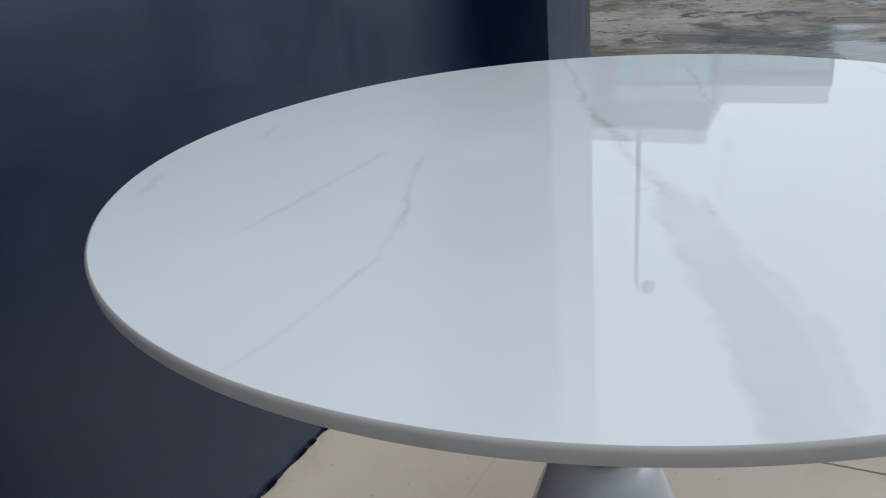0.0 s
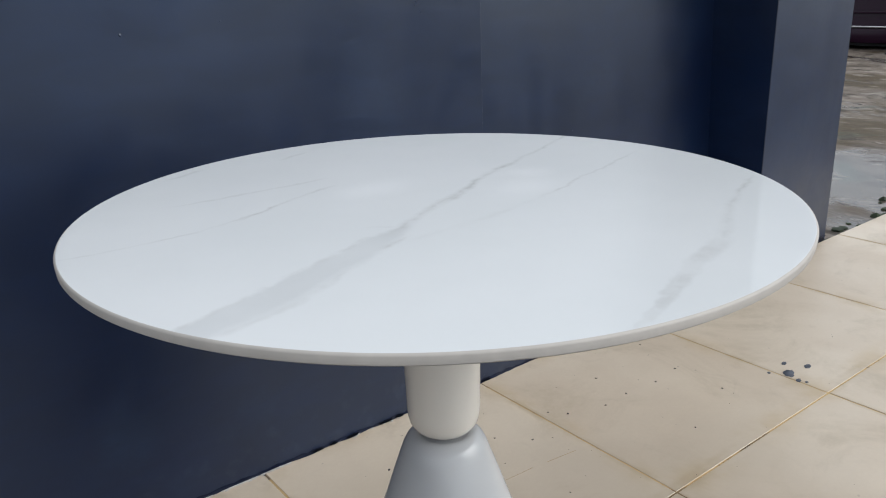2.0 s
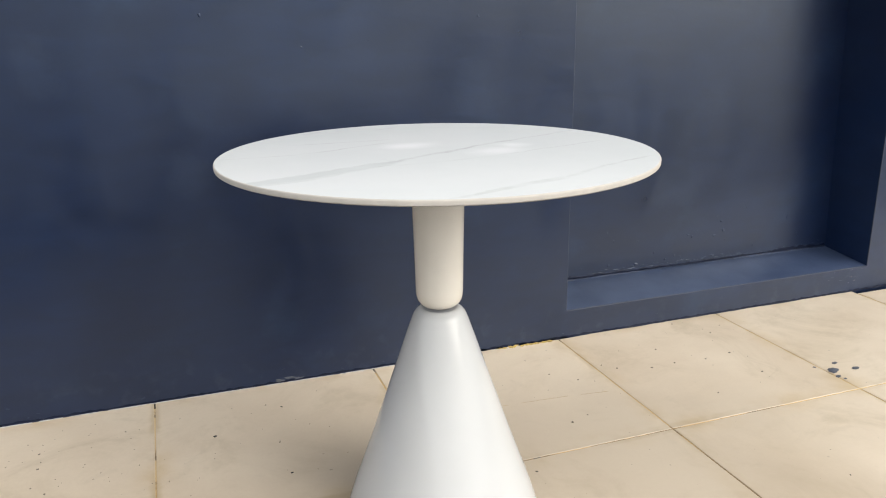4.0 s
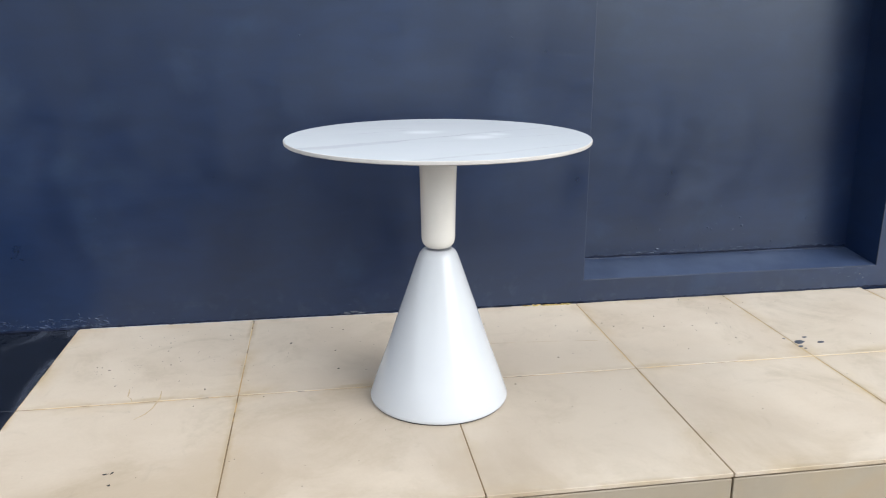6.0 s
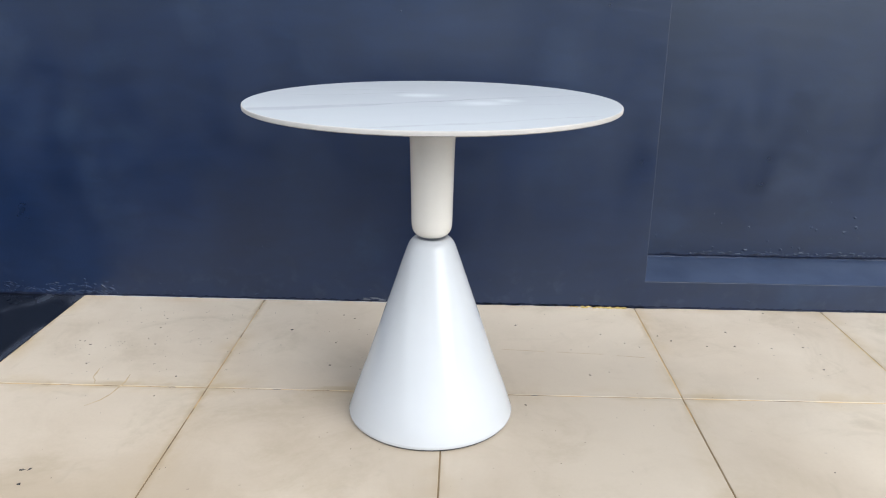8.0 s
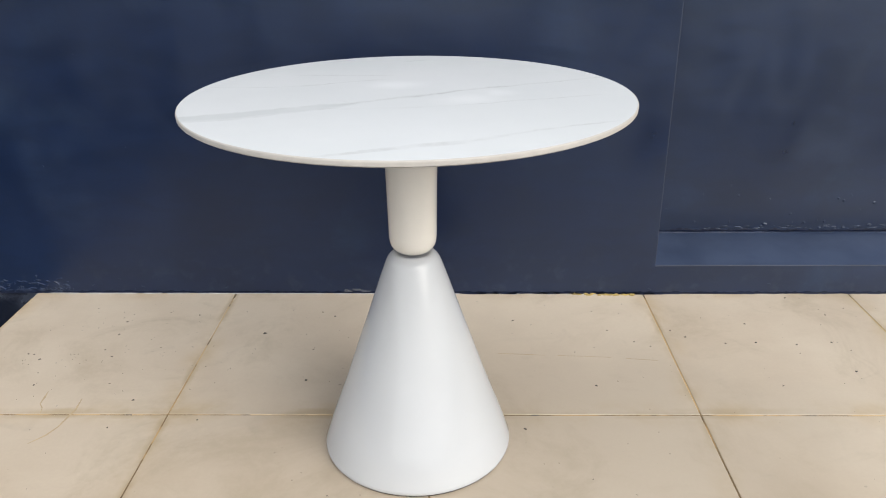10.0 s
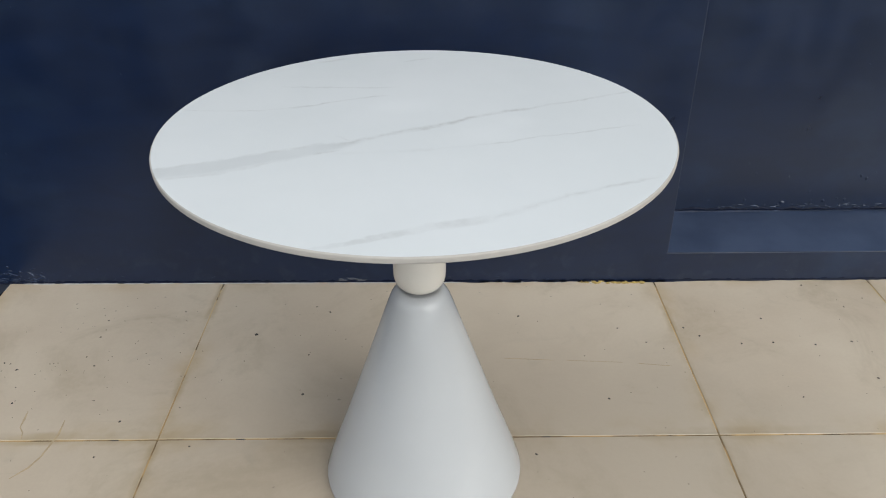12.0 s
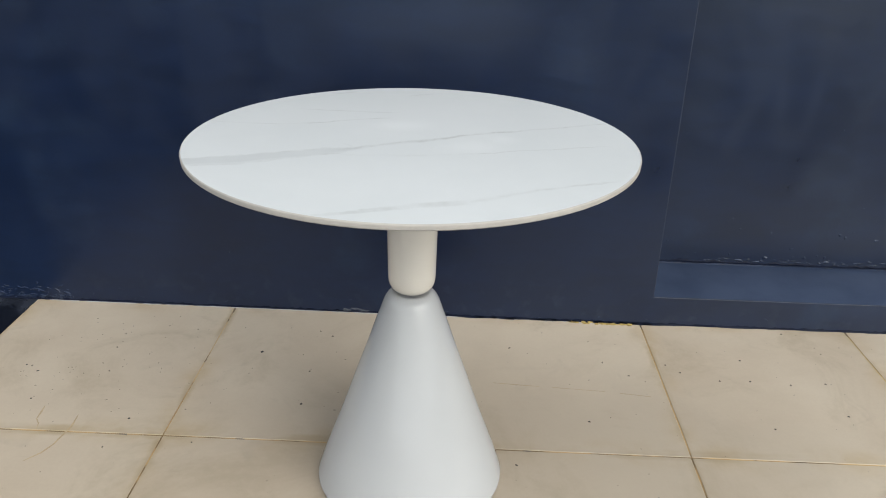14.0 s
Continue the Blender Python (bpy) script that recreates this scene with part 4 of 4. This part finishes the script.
def build_blisters():
    """Paint pimples, drips and nicks on the wall and the niche's back."""
    rng = random.Random(31)
    bm = bmesh.new()
    spots = []
    for _ in range(40):
        x, z = rng.uniform(-3.2, 1.7), rng.uniform(0.05, 2.0)
        spots.append((x, z, rng.uniform(0.001, 0.0024)))
    spots += [(-0.99, 0.99, 0.004), (-0.75, 0.91, 0.003), (-1.2, 0.18, 0.003), (-0.27, 0.98, 0.003)]
    for _ in range(30):
        spots.append((min(NX1 - 0.04, max(NX0 + 0.04, rng.gauss(0.72, 0.27))), NZB + 0.012 + abs(rng.gauss(0.0, 0.10)), rng.uniform(0.0018, 0.0056)))
    for _ in range(60):
        spots.append((rng.uniform(-2.5, -1.6), abs(rng.gauss(0.0, 0.018)) + 0.004, rng.uniform(0.001, 0.003)))
    for _ in range(14):
        spots.append((rng.uniform(1.05, 1.24), rng.uniform(0.03, 0.085), rng.uniform(0.0015, 0.003)))
    for _ in range(90):
        spots.append((min(NX1 - 0.02, max(NX0 + 0.02, rng.gauss(0.75, 0.36))), NZB + 0.011 + abs(rng.gauss(0.0, 0.007)), rng.uniform(0.0015, 0.0042)))
    for x, z, r in spots:
        y = face(x)
        if NX0 < x < NX1 and z > NZ0:
            if z < NZB + 0.01:
                continue
            y = ND + LEAN * (z - NZB) / (NZ1 - NZB)
        made = bmesh.ops.create_icosphere(bm, subdivisions=2, radius=r)["verts"]
        seam = NX0 < x < NX1 and z < NZB + 0.03
        kx, kz, drip = (rng.uniform(1.2, 3.0), rng.uniform(0.5, 0.9), 0.2) if seam else (rng.uniform(0.7, 1.4), rng.uniform(0.7, 1.3), rng.uniform(0.0, 0.8))
        for k in made:
            c = k.co * rng.uniform(0.55, 1.25)
            k.co = Vector((x + c.x * kx, y + c.y * 0.45, z + c.z * kz - drip * max(0.0, -c.z)))
    return solid("paint_blisters", bm, WALL_PAINT, "small painted-over blisters and drips on the navy wall", "wall", kind="stuff")


def wall_flake(bm, x, z, rx, rz, turn, rng, proud=0.0012, n=11):
    """A thin, uneven flake lying on the wall's face."""
    low, top = [], []
    c, s = math.cos(turn), math.sin(turn)
    y = face(x)
    for i in range(n):
        a = 2 * math.pi * i / n
        k = 1 + rng.uniform(-0.45, 0.45)
        u, w = rx * k * math.cos(a), rz * k * math.sin(a)
        p = (x + c * u - s * w, max(0.002, z + s * u + c * w))
        low.append(bm.verts.new((p[0], y + 0.0006, p[1])))
        top.append(bm.verts.new((x + (p[0] - x) * 0.8, y - proud, z + (p[1] - z) * 0.8)))
    for i in range(n):
        j = (i + 1) % n
        bm.faces.new((low[i], low[j], top[j], top[i]))
    bm.faces.new(top)


def build_scuffs():
    """Lumpy, scraped paint low on the wall beside the black tiles, and a few nicks along its foot."""
    rng = random.Random(44)
    bm = bmesh.new()
    for i in range(125):
        x = -1.70 - abs(rng.gauss(0.0, 0.28))
        z = abs(rng.gauss(0.0, 0.021)) + 0.003
        r = rng.uniform(0.0018, 0.0055)
        made = bmesh.ops.create_icosphere(bm, subdivisions=2 if i % 3 == 0 else 1, radius=r)["verts"]
        kx, kz, turn = rng.uniform(1.0, 3.2), rng.uniform(0.5, 1.0), rng.gauss(0.0, 0.35)
        for k in made:
            c = k.co * rng.uniform(0.7, 1.25)
            u, w = c.x * kx, c.z * kz
            k.co = Vector((x + u * math.cos(turn) - w * math.sin(turn), face(x) + c.y * 0.42, max(0.001, z + u * math.sin(turn) + w * math.cos(turn))))
    for f in bm.faces:
        f.material_index = 0 if f.calc_center_median().z % 0.011 < 0.007 else 1
    first = len(bm.faces)
    for _ in range(16):
        wall_flake(bm, rng.uniform(-1.75, 1.7), abs(rng.gauss(0.0, 0.02)) + 0.006, rng.uniform(0.002, 0.007), rng.uniform(0.001, 0.002), rng.uniform(-0.5, 0.5), rng)
    bm.faces.ensure_lookup_table()
    for f in bm.faces[first:]:
        f.material_index = 1
    return solid("paint_scuffs", bm, (WALL_PAINT, SCRAPED_LIT_PALE), "lumpy scraped paint low on the navy wall", "wall", kind="stuff")


def build_patch():
    """Bare filler showing at the foot of the wall behind the table."""
    rng = random.Random(45)
    bm = bmesh.new()
    for x, z, rx in ((-0.840, 0.012, 0.022), (-0.868, 0.007, 0.014), (-0.815, 0.006, 0.012)):
        wall_flake(bm, x, z, rx, 0.004, rng.uniform(-0.2, 0.2), rng)
    for x in (1.185, 1.20):
        wall_flake(bm, x, 0.045 + rng.uniform(-0.02, 0.02), 0.004, 0.003, 0.5, rng)
    crack = bmesh.new()
    for x, rx in ((-0.47, 0.016), (-0.43, 0.009), (-0.38, 0.014), (-0.29, 0.016), (-0.25, 0.010), (-0.20, 0.014), (-0.12, 0.015), (-0.09, 0.008), (-0.05, 0.018), (-0.02, 0.010), (0.02, 0.013)):
        wall_flake(crack, x, 0.0030, rx, 0.0022, rng.uniform(-0.02, 0.02), rng, proud=0.0068, n=15)
    solid("foot_cracks", crack, SEAM, "black cracks along the foot of the navy wall", "wall", kind="stuff")
    return solid("plaster_patches", bm, PALE_PLASTER, "bare pale plaster chips in the navy wall", "wall", kind="stuff")


def build_foot_line():
    """Broken pale line on the tiles along the foot of the wall."""
    rng = random.Random(63)
    bm = bmesh.new()
    x = -1.76
    while x < -0.52:
        run = rng.uniform(0.03, 0.16)
        n = max(2, int(run / 0.012))
        pairs = []
        for i in range(n + 1):
            u = x + run * i / n
            w = rng.uniform(0.0012, 0.0030) * (0.3 if i in (0, n) else 1.0)
            y = face(u) - rng.uniform(0.0042, 0.0056)
            pairs.append([bm.verts.new(c) for c in ((u, y - w, 0.0003), (u, y - w * 0.4, 0.0014), (u, y + 0.001, 0.0016))])
        for a, b in zip(pairs, pairs[1:]):
            bm.faces.new((a[0], b[0], b[1], a[1]))
            bm.faces.new((a[1], b[1], b[2], a[2]))
        x += run + rng.uniform(0.0, 0.03)
    return solid("foot_line", bm, PALE_GREY, "broken pale line along the foot of the wall", "trim", kind="structure")


build_foot_line()
build_niche_bead()
build_niche_seam_shade()
build_blisters()
build_scuffs()
build_patch()
build_splashes()
build_chips()
build_rust()
build_paint_edge()
crumbs("filler_crumbs", FILLER, "yellow filler crumbs along the foot of the wall", -0.21, -0.03, 40, 0.0050, 5)
crumbs("plaster_crumbs", PALE_GREY, "pale plaster crumbs along the foot of the wall", -0.95, -0.1, 34, 0.0028, 6)


def build_moss():
    rng = random.Random(21)
    bm = bmesh.new()
    for _ in range(260):
        x = rng.uniform(1.78, 3.2)
        y = 0.02 + abs(rng.gauss(0, 0.10))
        r = rng.uniform(0.012, 0.035)
        made = bmesh.ops.create_icosphere(bm, subdivisions=1, radius=r)["verts"]
        for k in made:
            k.co = Vector((x + k.co.x, y + k.co.y, YARD_Z + max(-0.005, k.co.z * 0.6 * rng.uniform(0.6, 1.3))))
    return solid("moss", bm, MOSS, "dark wet moss clumps beside the tiled step", "moss", kind="stuff")


build_moss()


# ---------------------------------------------------------------- tiles of the step (last)
def tile_mesh(name, wx, wy, thick, material, bevel=0.0008):
    return finish(box(-wx / 2, wx / 2, -wy / 2, wy / 2, -thick, 0, bevel), name, material, smooth=False)


def lay_tiles():
    rng = random.Random(7)
    gap = 0.0038
    rows = ((-0.004, ROW), (ROW, FRONT))
    cols = [-1.8, -1.2, -0.6, 0.0, 0.597, 1.198, 1.8, 2.4, 2.915]
    meshes = {}
    for x0, x1 in zip(cols, cols[1:]):
        for y1, y0 in rows:
            if y1 > -0.1:
                y1 = 0.026 if x1 < 1.5 else -0.022
            wx, wy = round(x1 - x0 - gap, 4), round(y1 - y0 - 0.0042, 4)
            if (wx, wy) not in meshes:
                meshes[wx, wy] = tile_mesh("tile", wx, wy, 0.011, TILE)
            ob = new("tile", meshes[wx, wy])
            ob.parent = floor
            ob.matrix_basis = pose((x0 + x1) / 2 + rng.uniform(-0.0006, 0.0006), (y0 + y1) / 2, rng.uniform(-0.0006, 0.0), rng.uniform(-0.05, 0.05), rng.uniform(-0.05, 0.05), rng.uniform(-0.04, 0.04))
    bcols = [-3.6, -3.0, -2.4, -1.8]
    bm_ = tile_mesh("black_tile", 0.5975, 0.6015, 0.011, BLACK_TILE)
    bm_back = tile_mesh("black_tile", 0.5975, 0.6258, 0.011, BLACK_TILE)
    for x0, x1 in zip(bcols, bcols[1:]):
        for y1, y0 in rows:
            back = y1 > -0.1
            ob = new("black_tile", bm_back if back else bm_)
            ob.parent = floor
            ob.matrix_basis = pose((x0 + x1) / 2, (y0 + (0.026 if back else y1)) / 2, rng.uniform(-0.0006, 0.0))
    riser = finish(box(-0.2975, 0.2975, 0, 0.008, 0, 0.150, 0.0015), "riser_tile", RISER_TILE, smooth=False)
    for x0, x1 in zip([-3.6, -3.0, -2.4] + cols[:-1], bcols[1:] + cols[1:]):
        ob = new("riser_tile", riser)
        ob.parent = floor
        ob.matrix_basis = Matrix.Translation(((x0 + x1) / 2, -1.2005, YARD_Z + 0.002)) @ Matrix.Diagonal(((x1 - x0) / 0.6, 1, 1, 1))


lay_tiles()
